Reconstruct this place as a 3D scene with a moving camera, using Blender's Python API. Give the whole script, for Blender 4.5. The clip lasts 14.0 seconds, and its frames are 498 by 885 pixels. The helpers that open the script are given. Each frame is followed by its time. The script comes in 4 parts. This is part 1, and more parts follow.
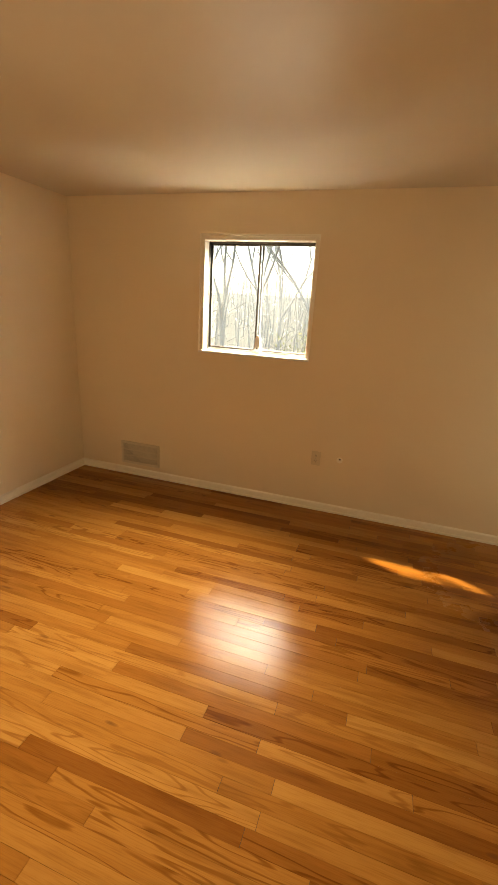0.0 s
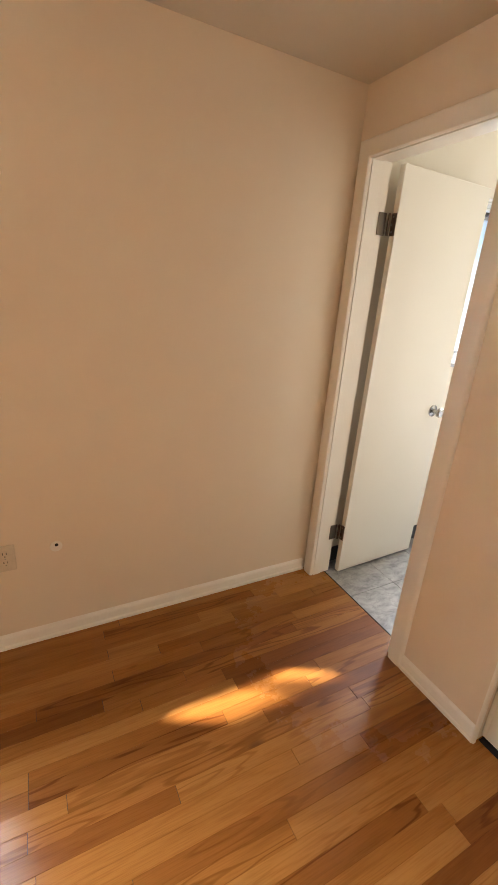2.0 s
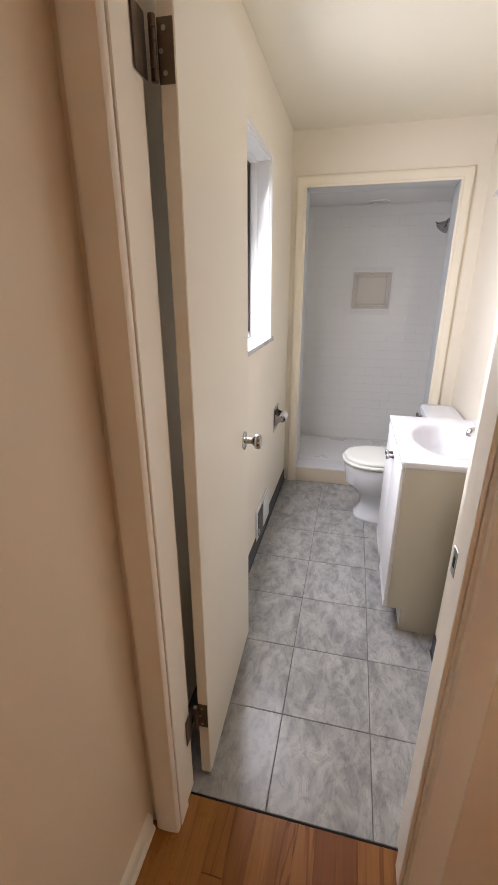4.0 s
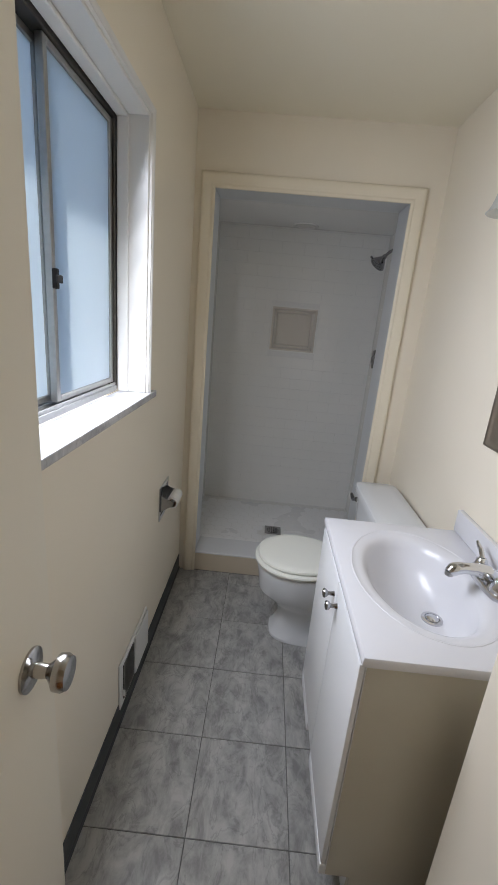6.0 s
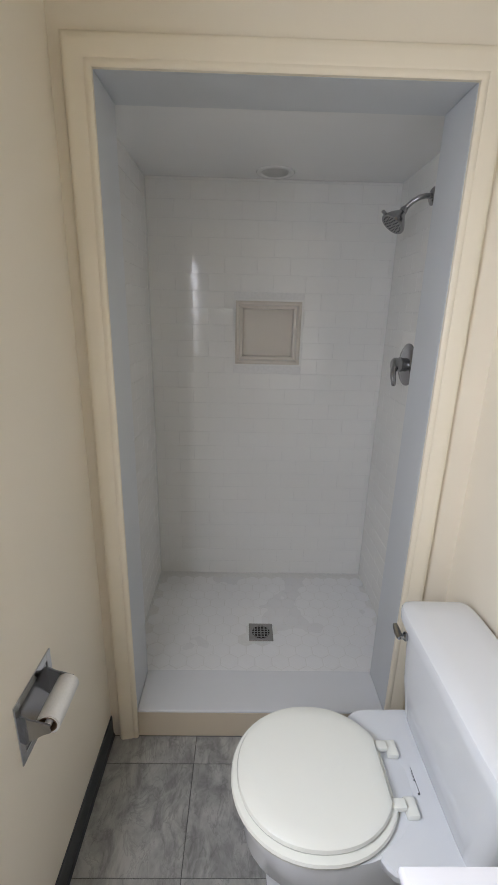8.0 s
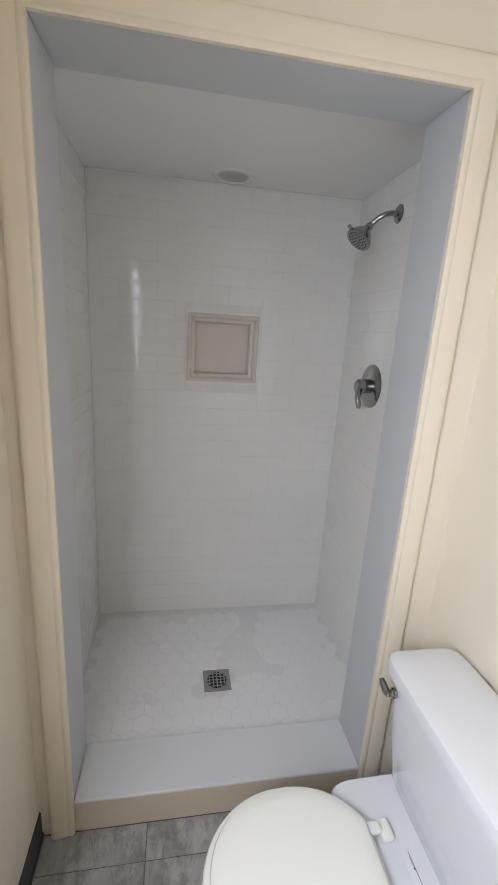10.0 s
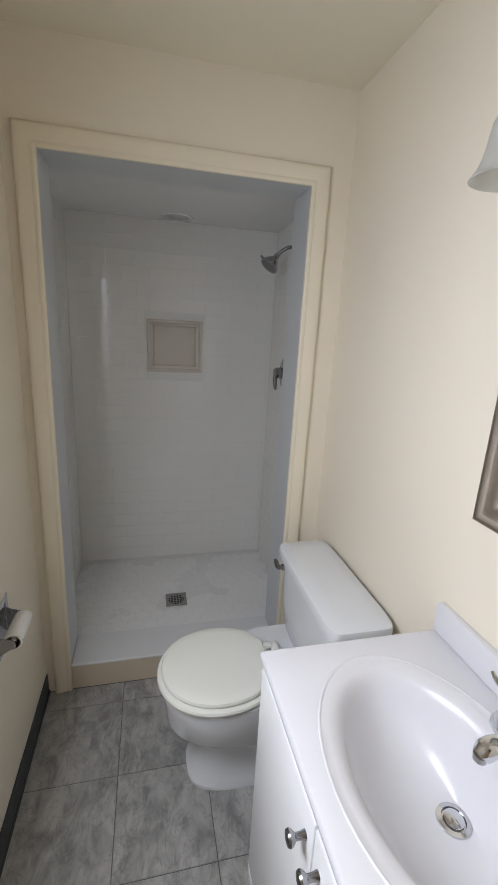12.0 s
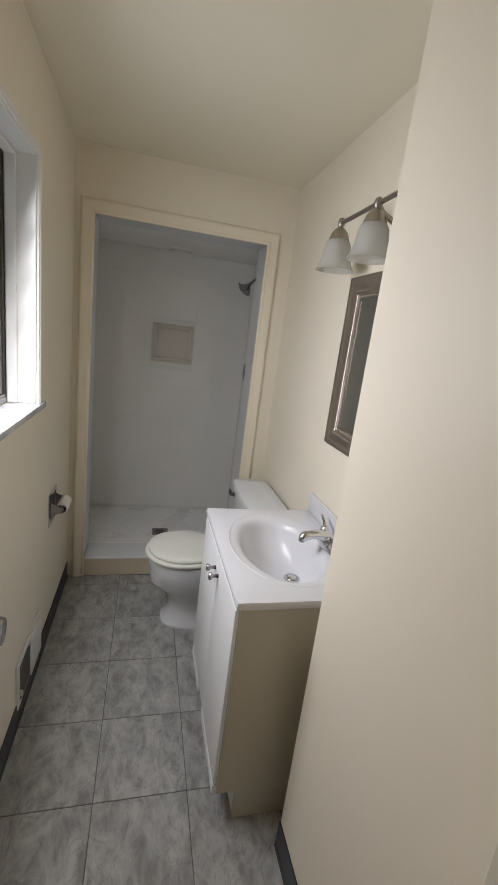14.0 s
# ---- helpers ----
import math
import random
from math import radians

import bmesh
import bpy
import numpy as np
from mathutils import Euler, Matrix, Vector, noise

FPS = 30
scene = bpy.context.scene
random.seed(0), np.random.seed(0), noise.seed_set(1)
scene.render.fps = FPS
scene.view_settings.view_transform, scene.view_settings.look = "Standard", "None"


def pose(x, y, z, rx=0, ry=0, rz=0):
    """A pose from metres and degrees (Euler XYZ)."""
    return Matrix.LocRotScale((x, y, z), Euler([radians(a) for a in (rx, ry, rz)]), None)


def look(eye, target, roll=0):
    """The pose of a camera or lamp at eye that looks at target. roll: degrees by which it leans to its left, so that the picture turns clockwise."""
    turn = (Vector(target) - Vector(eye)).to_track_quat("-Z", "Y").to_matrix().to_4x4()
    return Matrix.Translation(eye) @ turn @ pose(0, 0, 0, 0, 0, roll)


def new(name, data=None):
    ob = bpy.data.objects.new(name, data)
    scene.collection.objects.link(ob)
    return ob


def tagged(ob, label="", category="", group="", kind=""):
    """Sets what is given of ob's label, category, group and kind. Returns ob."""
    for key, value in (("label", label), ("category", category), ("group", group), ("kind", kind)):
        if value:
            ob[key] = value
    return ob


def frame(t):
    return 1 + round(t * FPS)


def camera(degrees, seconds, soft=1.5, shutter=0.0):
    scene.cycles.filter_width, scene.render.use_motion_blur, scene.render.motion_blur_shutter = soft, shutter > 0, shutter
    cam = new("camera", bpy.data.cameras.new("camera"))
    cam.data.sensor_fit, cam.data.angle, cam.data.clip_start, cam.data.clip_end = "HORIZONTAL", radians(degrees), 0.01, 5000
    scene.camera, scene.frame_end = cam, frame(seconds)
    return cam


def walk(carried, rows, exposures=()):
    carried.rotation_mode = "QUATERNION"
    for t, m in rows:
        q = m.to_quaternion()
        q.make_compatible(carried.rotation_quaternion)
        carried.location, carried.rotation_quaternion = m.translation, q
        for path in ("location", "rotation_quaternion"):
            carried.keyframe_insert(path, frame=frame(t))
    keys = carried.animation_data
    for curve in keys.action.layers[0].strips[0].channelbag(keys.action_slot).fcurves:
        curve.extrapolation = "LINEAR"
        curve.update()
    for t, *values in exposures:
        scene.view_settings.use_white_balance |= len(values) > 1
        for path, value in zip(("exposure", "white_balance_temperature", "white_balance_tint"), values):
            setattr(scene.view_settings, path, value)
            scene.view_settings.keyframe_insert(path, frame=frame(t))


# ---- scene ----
cam = camera(61.4, 14.0)
PATH = [
    (0, (0.286, 0.394, 1.541), (-0.285, 2.21, 0.929), 3.4),
    (0.5, (0.092, 0.641, 1.446), (-0.016, 2.518, 0.766), 2.1),
    (1, (-0.033, 1.087, 1.466), (0.2, 2.944, 0.762), 4.9),
    (1.5, (-0.068, 1.485, 1.467), (0.654, 3.196, 0.724), 3.1),
    (2, (0.018, 1.883, 1.492), (0.911, 3.541, 0.819), 4.2),
    (2.5, (0.086, 2.261, 1.472), (1.307, 3.716, 0.844), 2.9),
    (3, (0.208, 2.603, 1.453), (1.665, 3.845, 0.874), 2.1),
    (3.5, (0.433, 2.905, 1.451), (2.055, 3.913, 0.855), 2.6),
    (4, (0.661, 3.091, 1.443), (2.485, 3.53, 0.75), -0.1),
    (4.2, (0.753, 3.123, 1.441), (2.627, 3.443, 0.819), 1.3),
    (6.5, (1.761, 3.123, 1.477), (3.67, 3.081, 0.883), 4.5),
    (7, (2.03, 3.143, 1.483), (3.928, 3.003, 0.87), 3.1),
    (7.5, (2.294, 3.117, 1.49), (4.209, 3.033, 0.918), 2.1),
    (8, (2.53, 3.084, 1.501), (4.443, 3.047, 0.918), 1.4),
    (10.5, (2.718, 3.17, 1.496), (4.616, 2.791, 0.994), 4.0),
    (11, (2.593, 3.095, 1.496), (4.5, 2.779, 0.983), 5.8),
    (11.5, (2.403, 3.073, 1.509), (4.287, 2.687, 0.96), 5.1),
    (12, (2.117, 3.111, 1.524), (3.994, 2.65, 1.012), 3.1),
    (12.5, (1.94, 3.077, 1.504), (3.824, 2.608, 1.023), 3.7),
    (13, (1.81, 3.051, 1.51), (3.64, 2.513, 0.908), -1.6),
    (13.5, (1.557, 3.114, 1.527), (3.381, 2.495, 0.991), 4.2),
    (14, (1.267, 3.146, 1.513), (3.147, 2.652, 1.044), 7.2),
]
EXPOSURE = [  # seconds, stops, kelvin, tint
    (0.0, 2.5, 10300, 11), (0.5, 2.45, 9900, 11), (1.0, 2.45, 8000, 9), (1.5, 2.8, 8300, 11), (2.0, 3.15, 6300, 12), (2.5, 3.0, 5350, 12), (3.0, 2.9, 5900, 15), (3.5, 2.75, 6500, 19), (4.2, 2.4, 6300, 18), (6.3, 1.55, 6150, 12),
    (7.0, 1.62, 6150, 12), (8.0, 2.15, 6200, 13), (10.5, 2.37, 6200, 14), (11.5, 1.95, 6200, 13), (12.5, 1.65, 6350, 12), (14.0, 1.43, 6550, 12),
]
walk(cam, [(t, look(eye, target, roll)) for t, eye, target, roll in PATH], EXPOSURE)

# ---------------------------------------------------------------- world and large lights
SUN_FROM = Vector((-0.94, 0.455, 0.98)).normalized()
world = bpy.data.worlds.new("sky")
scene.world = world
world.use_nodes = True
wn = world.node_tree.nodes
sky = wn.new("ShaderNodeTexSky")
sky.sky_type = "NISHITA"
sky.sun_disc = False
sky.sun_elevation = math.asin(SUN_FROM.z)
sky.sun_rotation = math.atan2(SUN_FROM.x, SUN_FROM.y)
sky.air_density, sky.dust_density, sky.ozone_density = 1.0, 1.6, 1.2
world.node_tree.links.new(sky.outputs[0], wn["Background"].inputs[0])
wn["Background"].inputs[1].default_value = 0.13

sun = new("sun", bpy.data.lights.new("sun", "SUN"))
sun.data.energy, sun.data.angle, sun.data.color = 3.2, radians(1.5), (1.0, 0.92, 0.80)
sun.matrix_world = look(SUN_FROM * 30, (0, 0, 0))


def window_light(name, x0, x1, z0, z1, y, watts, colour, down, spread):
    """The sky's light through one window opening, facing a little down into the room as the sky does."""
    ob = new(name, bpy.data.lights.new(name, "AREA"))
    ob.data.shape, ob.data.size, ob.data.size_y = "RECTANGLE", x1 - x0, z1 - z0
    ob.data.energy, ob.data.color, ob.data.spread = watts, colour, radians(spread)
    ob.matrix_world = look(((x0 + x1) / 2, y, (z0 + z1) / 2), ((x0 + x1) / 2, y - 1, (z0 + z1) / 2 - math.tan(radians(down))))


window_light("bedroom_window_light", -1.13, -0.31, 1.27, 1.95, 3.95, 16.0, (0.98, 0.98, 1.0), 33, 104)
for z, down in ((1.36, 40), (1.49, 40), (1.62, 36), (1.75, 30), (1.88, 20)):
    window_light("bathroom_window_light", 2.32, 2.84, z - 0.062, z + 0.062, 3.562, 0.79, (0.925, 0.945, 1.01), down, 176)

# ---------------------------------------------------------------- plan, metres
X_WEST, X_EAST, X_BATH = -2.37, 1.337, 1.45      # bedroom west face, partition faces
Y_NORTH, Y_SOUTH = 3.54, -0.75                   # inner faces
Y_PIER, X_PIER, Y_BATH = 2.658, 2.162, 2.392      # bathroom south walls
X_CURB, X_SHOWER, X_BACK = 3.708, 3.872, 4.638   # shower opening wall, tiled back
Y_SH0, Y_SH1 = 2.388, 3.53                       # shower side walls
Z_BED, Z_BATH, Z_SHOWER = 2.31, 2.343, 2.075


# ---------------------------------------------------------------- material helpers
def material(name):
    m = bpy.data.materials.new(name)
    m.use_nodes = True
    return m, m.node_tree.nodes, m.node_tree.links, m.node_tree.nodes["Principled BSDF"]


def tex(nodes, links, kind, scale, source, detail=4.0, rough=0.55):
    n = nodes.new("ShaderNodeTex" + kind)
    n.inputs["Scale"].default_value = scale
    if kind == "Noise":
        n.inputs["Detail"].default_value, n.inputs["Roughness"].default_value = detail, rough
    links.new(source, n.inputs["Vector"])
    return n


def ramp(nodes, links, fac, stops):
    r = nodes.new("ShaderNodeValToRGB")
    while len(r.color_ramp.elements) < len(stops):
        r.color_ramp.elements.new(0.5)
    for e, (p, c) in zip(r.color_ramp.elements, stops):
        e.position, e.color = p, (*c, 1.0)
    links.new(fac, r.inputs[0])
    return r.outputs[0]


def mixed(nodes, links, fac, a, b, mode="MIX"):
    m = nodes.new("ShaderNodeMix")
    m.data_type, m.blend_type = "RGBA", mode
    for i, v in ((0, fac), (6, a), (7, b)):
        if isinstance(v, (int, float)):
            m.inputs[i].default_value = v
        elif isinstance(v, tuple):
            m.inputs[i].default_value = (*v, 1.0)
        else:
            links.new(v, m.inputs[i])
    return m.outputs[2]


def calc(nodes, links, op, a, b):
    m = nodes.new("ShaderNodeMath")
    m.operation = op
    for i, v in ((0, a), (1, b)):
        if isinstance(v, (int, float)):
            m.inputs[i].default_value = v
        else:
            links.new(v, m.inputs[i])
    return m.outputs[0]


def bump(nodes, links, bsdf, height, strength, distance):
    b = nodes.new("ShaderNodeBump")
    b.inputs["Strength"].default_value, b.inputs["Distance"].default_value = strength, distance
    links.new(height, b.inputs["Height"])
    links.new(b.outputs[0], bsdf.inputs["Normal"])


def world_place(nodes):
    return nodes.new("ShaderNodeNewGeometry").outputs["Position"]


def object_place(nodes):
    return nodes.new("ShaderNodeTexCoord").outputs["Object"]


def paint(name, colour, rough, grain=260.0, relief=0.0004, vary=0.05, spec=0.5):
    """Rolled or brushed paint: broad unevenness and a fine roller texture."""
    m, n, l, b = material(name)
    p = world_place(n)
    broad = tex(n, l, "Noise", 1.7, p, 3.0)
    dark = tuple(c * (1 - vary) for c in colour)
    l.new(mixed(n, l, broad.outputs[0], dark, colour), b.inputs["Base Color"])
    fine = tex(n, l, "Noise", grain, p, 2.0)
    l.new(calc(n, l, "MULTIPLY_ADD", broad.outputs[0], 0.12), b.inputs["Roughness"])
    b.inputs["Roughness"].links[0].from_node.inputs[2].default_value = rough - 0.06
    b.inputs["Specular IOR Level"].default_value = spec
    bump(n, l, b, fine.outputs[0], 0.25, relief)
    return m


def metal(name, colour, rough, wear=0.1):
    m, n, l, b = material(name)
    p = object_place(n)
    t = tex(n, l, "Noise", 60.0, p, 4.0)
    l.new(mixed(n, l, t.outputs[0], tuple(c * (1 - wear) for c in colour), colour), b.inputs["Base Color"])
    b.inputs["Metallic"].default_value = 1.0
    l.new(calc(n, l, "MULTIPLY_ADD", t.outputs[0], 0.12), b.inputs["Roughness"])
    b.inputs["Roughness"].links[0].from_node.inputs[2].default_value = max(rough - 0.04, 0.02)
    return m


def oak(name, island):
    """Honey-stained strip oak with cathedral grain under a satin varnish."""
    m, n, l, b = material(name)
    if island:
        place, chance = world_place(n), n.new("ShaderNodeNewGeometry").outputs["Random Per Island"]
    else:
        place, chance = object_place(n), n.new("ShaderNodeObjectInfo").outputs["Random"]
    shift = n.new("ShaderNodeVectorMath")
    shift.operation = "MULTIPLY_ADD"
    comb = n.new("ShaderNodeCombineXYZ")
    for i, k in enumerate((37.0, 91.0, 13.0)):
        l.new(calc(n, l, "MULTIPLY", chance, k), comb.inputs[i])
    l.new(place, shift.inputs[0])
    shift.inputs[1].default_value = (1.0, 1.0, 1.0)
    l.new(comb.outputs[0], shift.inputs[2])
    flat = n.new("ShaderNodeMath")
    flat.operation = "FRACT"
    l.new(calc(n, l, "MULTIPLY", chance, 17.3), flat.inputs[0])
    stretch = n.new("ShaderNodeMapping")
    stretch.inputs["Scale"].default_value = (1.5, 17.0, 17.0)
    l.new(shift.outputs[0], stretch.inputs[0])
    broad = tex(n, l, "Noise", 0.75, stretch.outputs[0], 2.5, 0.45)
    rings = n.new("ShaderNodeMath")
    rings.operation = "SINE"
    l.new(calc(n, l, "MULTIPLY", broad.outputs[0], 62.0), rings.inputs[0])
    pores = n.new("ShaderNodeMapping")
    pores.inputs["Scale"].default_value = (9.0, 330.0, 330.0)
    l.new(shift.outputs[0], pores.inputs[0])
    pore = tex(n, l, "Noise", 1.0, pores.outputs[0], 3.0)
    base = ramp(n, l, chance, [(0.0, (0.220, 0.074, 0.015)), (0.10, (0.270, 0.098, 0.020)), (0.22, (0.325, 0.130, 0.027)), (0.55, (0.370, 0.157, 0.035)),
                               (0.86, (0.430, 0.198, 0.049)), (0.93, (0.310, 0.119, 0.025)), (1.0, (0.235, 0.081, 0.017))])
    ring = ramp(n, l, rings.outputs[0], [(0.55, (1.0, 1.0, 1.0)), (0.98, (0.56, 0.44, 0.34))])
    strong = ramp(n, l, flat.outputs[0], [(0.45, (0.10, 0.10, 0.10)), (0.95, (0.85, 0.85, 0.85))])
    c1 = mixed(n, l, strong, base, mixed(n, l, 1.0, base, ring, "MULTIPLY"))
    c2 = mixed(n, l, 0.32, c1, ramp(n, l, pore.outputs[0], [(0.36, (0.62, 0.5, 0.4)), (0.54, (1, 1, 1))]), "MULTIPLY")
    long = n.new("ShaderNodeMapping")
    long.inputs["Scale"].default_value = (1.3, 13.0, 13.0)
    l.new(shift.outputs[0], long.inputs[0])
    cloud = tex(n, l, "Noise", 2.0, long.outputs[0], 4.0)
    c3 = mixed(n, l, 0.55, c2, ramp(n, l, cloud.outputs[0], [(0.30, (0.58, 0.50, 0.42)), (0.50, (0.95, 0.93, 0.90)), (0.70, (1.0, 1.0, 1.0))]), "MULTIPLY")
    knot = n.new("ShaderNodeMapping")
    knot.inputs["Scale"].default_value = (5.0, 16.0, 16.0)
    l.new(shift.outputs[0], knot.inputs[0])
    spot = tex(n, l, "Noise", 1.0, knot.outputs[0], 1.0)
    c3 = mixed(n, l, ramp(n, l, spot.outputs[0], [(0.735, (0, 0, 0)), (0.80, (0.8, 0.8, 0.8))]), c3, (0.12, 0.045, 0.014))
    l.new(c3, b.inputs["Base Color"])
    scuff = tex(n, l, "Noise", 7.0, world_place(n), 6.0, 0.7)
    l.new(calc(n, l, "MULTIPLY_ADD", scuff.outputs[0], 0.16), b.inputs["Roughness"])
    b.inputs["Roughness"].links[0].from_node.inputs[2].default_value = 0.06
    spread = n.new("ShaderNodeVectorMath")
    spread.operation = "DISTANCE"
    l.new(world_place(n), spread.inputs[0])
    spread.inputs[1].default_value = (1.22, 3.0, 0.0)
    trodden = tex(n, l, "Noise", 11.0, world_place(n), 5.0, 0.65)
    worn = ramp(n, l, calc(n, l, "ADD", spread.outputs["Value"], calc(n, l, "MULTIPLY", trodden.outputs[0], 0.5)), [(0.42, (0.34, 0.34, 0.34)), (0.95, (0.0, 0.0, 0.0))])
    l.new(calc(n, l, "ADD", b.inputs["Roughness"].links[0].from_socket, worn), b.inputs["Roughness"])
    b.inputs["Specular IOR Level"].default_value = 0.28
    bump(n, l, b, pore.outputs[0], 0.12, 0.0006)
    return m


def stone_tile(name, light, dark, vein, rough, scale=7.0):
    """Printed grey marble-look porcelain, each tile different."""
    m, n, l, b = material(name)
    chance = n.new("ShaderNodeObjectInfo").outputs["Random"]
    shift = n.new("ShaderNodeVectorMath")
    comb = n.new("ShaderNodeCombineXYZ")
    for i, k in enumerate((17.0, 29.0, 41.0)):
        l.new(calc(n, l, "MULTIPLY", chance, k), comb.inputs[i])
    l.new(object_place(n), shift.inputs[0])
    l.new(comb.outputs[0], shift.inputs[1])
    turn = n.new("ShaderNodeMapping")
    turn.inputs["Rotation"].default_value = (0, 0, radians(38))
    turn.inputs["Scale"].default_value = (1.0, 1.75, 1.0)
    l.new(shift.outputs[0], turn.inputs[0])
    cloud = tex(n, l, "Noise", scale * 2.1, turn.outputs[0], 9.0, 0.66)
    cloud.inputs["Distortion"].default_value = 0.5
    veins = tex(n, l, "Noise", scale * 1.3, turn.outputs[0], 4.0, 0.5)
    veins.inputs["Distortion"].default_value = 1.0
    c = ramp(n, l, cloud.outputs[0], [(0.37, dark), (0.49, tuple((x + y) / 2 for x, y in zip(light, dark))), (0.61, light)])
    v = ramp(n, l, veins.outputs[0], [(0.44, (0, 0, 0)), (0.5, (1, 1, 1)), (0.56, (0, 0, 0))])
    crack = tex(n, l, "Noise", scale * 1.8, turn.outputs[0], 6.0, 0.6)
    crack.inputs["Distortion"].default_value = 0.9
    k = ramp(n, l, crack.outputs[0], [(0.475, (0, 0, 0)), (0.5, (1, 1, 1)), (0.525, (0, 0, 0))])
    c = mixed(n, l, calc(n, l, "MULTIPLY", k, 0.42), c, tuple(x * 0.62 for x in dark))
    l.new(mixed(n, l, calc(n, l, "MULTIPLY", v, 0.28), c, vein), b.inputs["Base Color"])
    fine = tex(n, l, "Noise", 90.0, shift.outputs[0], 3.0)
    l.new(calc(n, l, "MULTIPLY_ADD", fine.outputs[0], 0.12), b.inputs["Roughness"])
    b.inputs["Roughness"].links[0].from_node.inputs[2].default_value = rough
    bump(n, l, b, cloud.outputs[0], 0.15, 0.001)
    return m


def glaze(name, colour, rough, wave=9.0, relief=0.0006):
    """Glossy glazed ceramic, acrylic or cast polymer, very slightly wavy."""
    m, n, l, b = material(name)
    p = world_place(n)
    t = tex(n, l, "Noise", 3.0, p, 3.0)
    l.new(mixed(n, l, t.outputs[0], tuple(c * 0.95 for c in colour), colour), b.inputs["Base Color"])
    w = tex(n, l, "Noise", wave, p, 2.0)
    l.new(calc(n, l, "MULTIPLY_ADD", t.outputs[0], 0.06), b.inputs["Roughness"])
    b.inputs["Roughness"].links[0].from_node.inputs[2].default_value = rough
    bump(n, l, b, w.outputs[0], 0.2, relief)
    return m


def plain(name, colour, rough, grain=80.0):
    m, n, l, b = material(name)
    t = tex(n, l, "Noise", grain, object_place(n), 4.0)
    l.new(mixed(n, l, t.outputs[0], tuple(c * 0.82 for c in colour), colour), b.inputs["Base Color"])
    b.inputs["Roughness"].default_value = rough
    return m


def dusty_glass(name):
    """Clear window glass with a film of dust that scatters a little light."""
    m, n, l, b = material(name)
    out = n["Material Output"]
    clear = n.new("ShaderNodeBsdfTransparent")
    clear.inputs[0].default_value = (0.88, 0.95, 0.98, 1)
    film = n.new("ShaderNodeBsdfTranslucent")
    film.inputs[0].default_value = (0.78, 0.86, 0.92, 1)
    gloss = n.new("ShaderNodeBsdfGlossy")
    gloss.inputs["Roughness"].default_value = 0.02
    smear = tex(n, l, "Noise", 4.0, world_place(n), 5.0)
    m1 = n.new("ShaderNodeMixShader")
    l.new(calc(n, l, "MULTIPLY_ADD", smear.outputs[0], 0.008), m1.inputs[0])
    m1.inputs[0].links[0].from_node.inputs[2].default_value = 0.001
    l.new(clear.outputs[0], m1.inputs[1])
    l.new(film.outputs[0], m1.inputs[2])
    fres = n.new("ShaderNodeFresnel")
    m2 = n.new("ShaderNodeMixShader")
    l.new(fres.outputs[0], m2.inputs[0])
    l.new(m1.outputs[0], m2.inputs[1])
    l.new(gloss.outputs[0], m2.inputs[2])
    l.new(m2.outputs[0], out.inputs[0])
    return m


def frosted_glass(name, colour, gloss_rough=0.25, milk=0.0, clear=0.0):
    """Etched glass: it passes light scattered, and milky glass also sends some back."""
    m, n, l, b = material(name)
    out = n["Material Output"]
    film, face = n.new("ShaderNodeBsdfTranslucent"), n.new("ShaderNodeBsdfDiffuse")
    t = tex(n, l, "Noise", 2.5, world_place(n), 2.0)
    tone = mixed(n, l, t.outputs[0], tuple(c * 0.92 for c in colour), colour)
    l.new(tone, film.inputs[0])
    l.new(tone, face.inputs[0])
    body = n.new("ShaderNodeMixShader")
    body.inputs[0].default_value = milk
    l.new(film.outputs[0], body.inputs[1])
    l.new(face.outputs[0], body.inputs[2])
    gloss = n.new("ShaderNodeBsdfGlossy")
    gloss.inputs["Roughness"].default_value = gloss_rough
    fres = n.new("ShaderNodeFresnel")
    mix = n.new("ShaderNodeMixShader")
    l.new(fres.outputs[0], mix.inputs[0])
    l.new(body.outputs[0], mix.inputs[1])
    l.new(gloss.outputs[0], mix.inputs[2])
    straight, thin = n.new("ShaderNodeBsdfTransparent"), n.new("ShaderNodeMixShader")
    thin.inputs[0].default_value = clear
    l.new(mix.outputs[0], thin.inputs[1])
    l.new(straight.outputs[0], thin.inputs[2])
    l.new(thin.outputs[0], out.inputs[0])
    return m


WALL = paint("cream_wall_paint", (0.86, 0.790, 0.655), 0.52)
WALL_BED = paint("tan_cream_wall_paint", (0.80, 0.685, 0.518), 0.52)
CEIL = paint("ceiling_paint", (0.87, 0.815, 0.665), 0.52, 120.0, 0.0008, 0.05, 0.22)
# the bedroom's cream ceiling, darkened in colour to offset excess window light
CEIL_BED = paint("dimmed_ceiling_paint", (0.64, 0.565, 0.44), 0.48, 120.0, 0.0008, 0.05, 0.32)
TRIM = paint("ivory_trim_paint", (0.87, 0.82, 0.71), 0.44, 120.0, 0.0003)
TRIM_SH = paint("cream_casing_paint", (0.85, 0.775, 0.62), 0.36, 120.0, 0.0003)
DOOR = paint("ivory_door_paint", (0.83, 0.78, 0.66), 0.38, 150.0, 0.0003)
WHITE_WOOD = paint("white_window_paint", (0.77, 0.755, 0.71), 0.35, 90.0, 0.0004)
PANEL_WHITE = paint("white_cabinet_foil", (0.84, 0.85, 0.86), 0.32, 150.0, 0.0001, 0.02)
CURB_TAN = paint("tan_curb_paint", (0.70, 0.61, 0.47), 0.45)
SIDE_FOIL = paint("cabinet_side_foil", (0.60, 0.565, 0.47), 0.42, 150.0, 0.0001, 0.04)
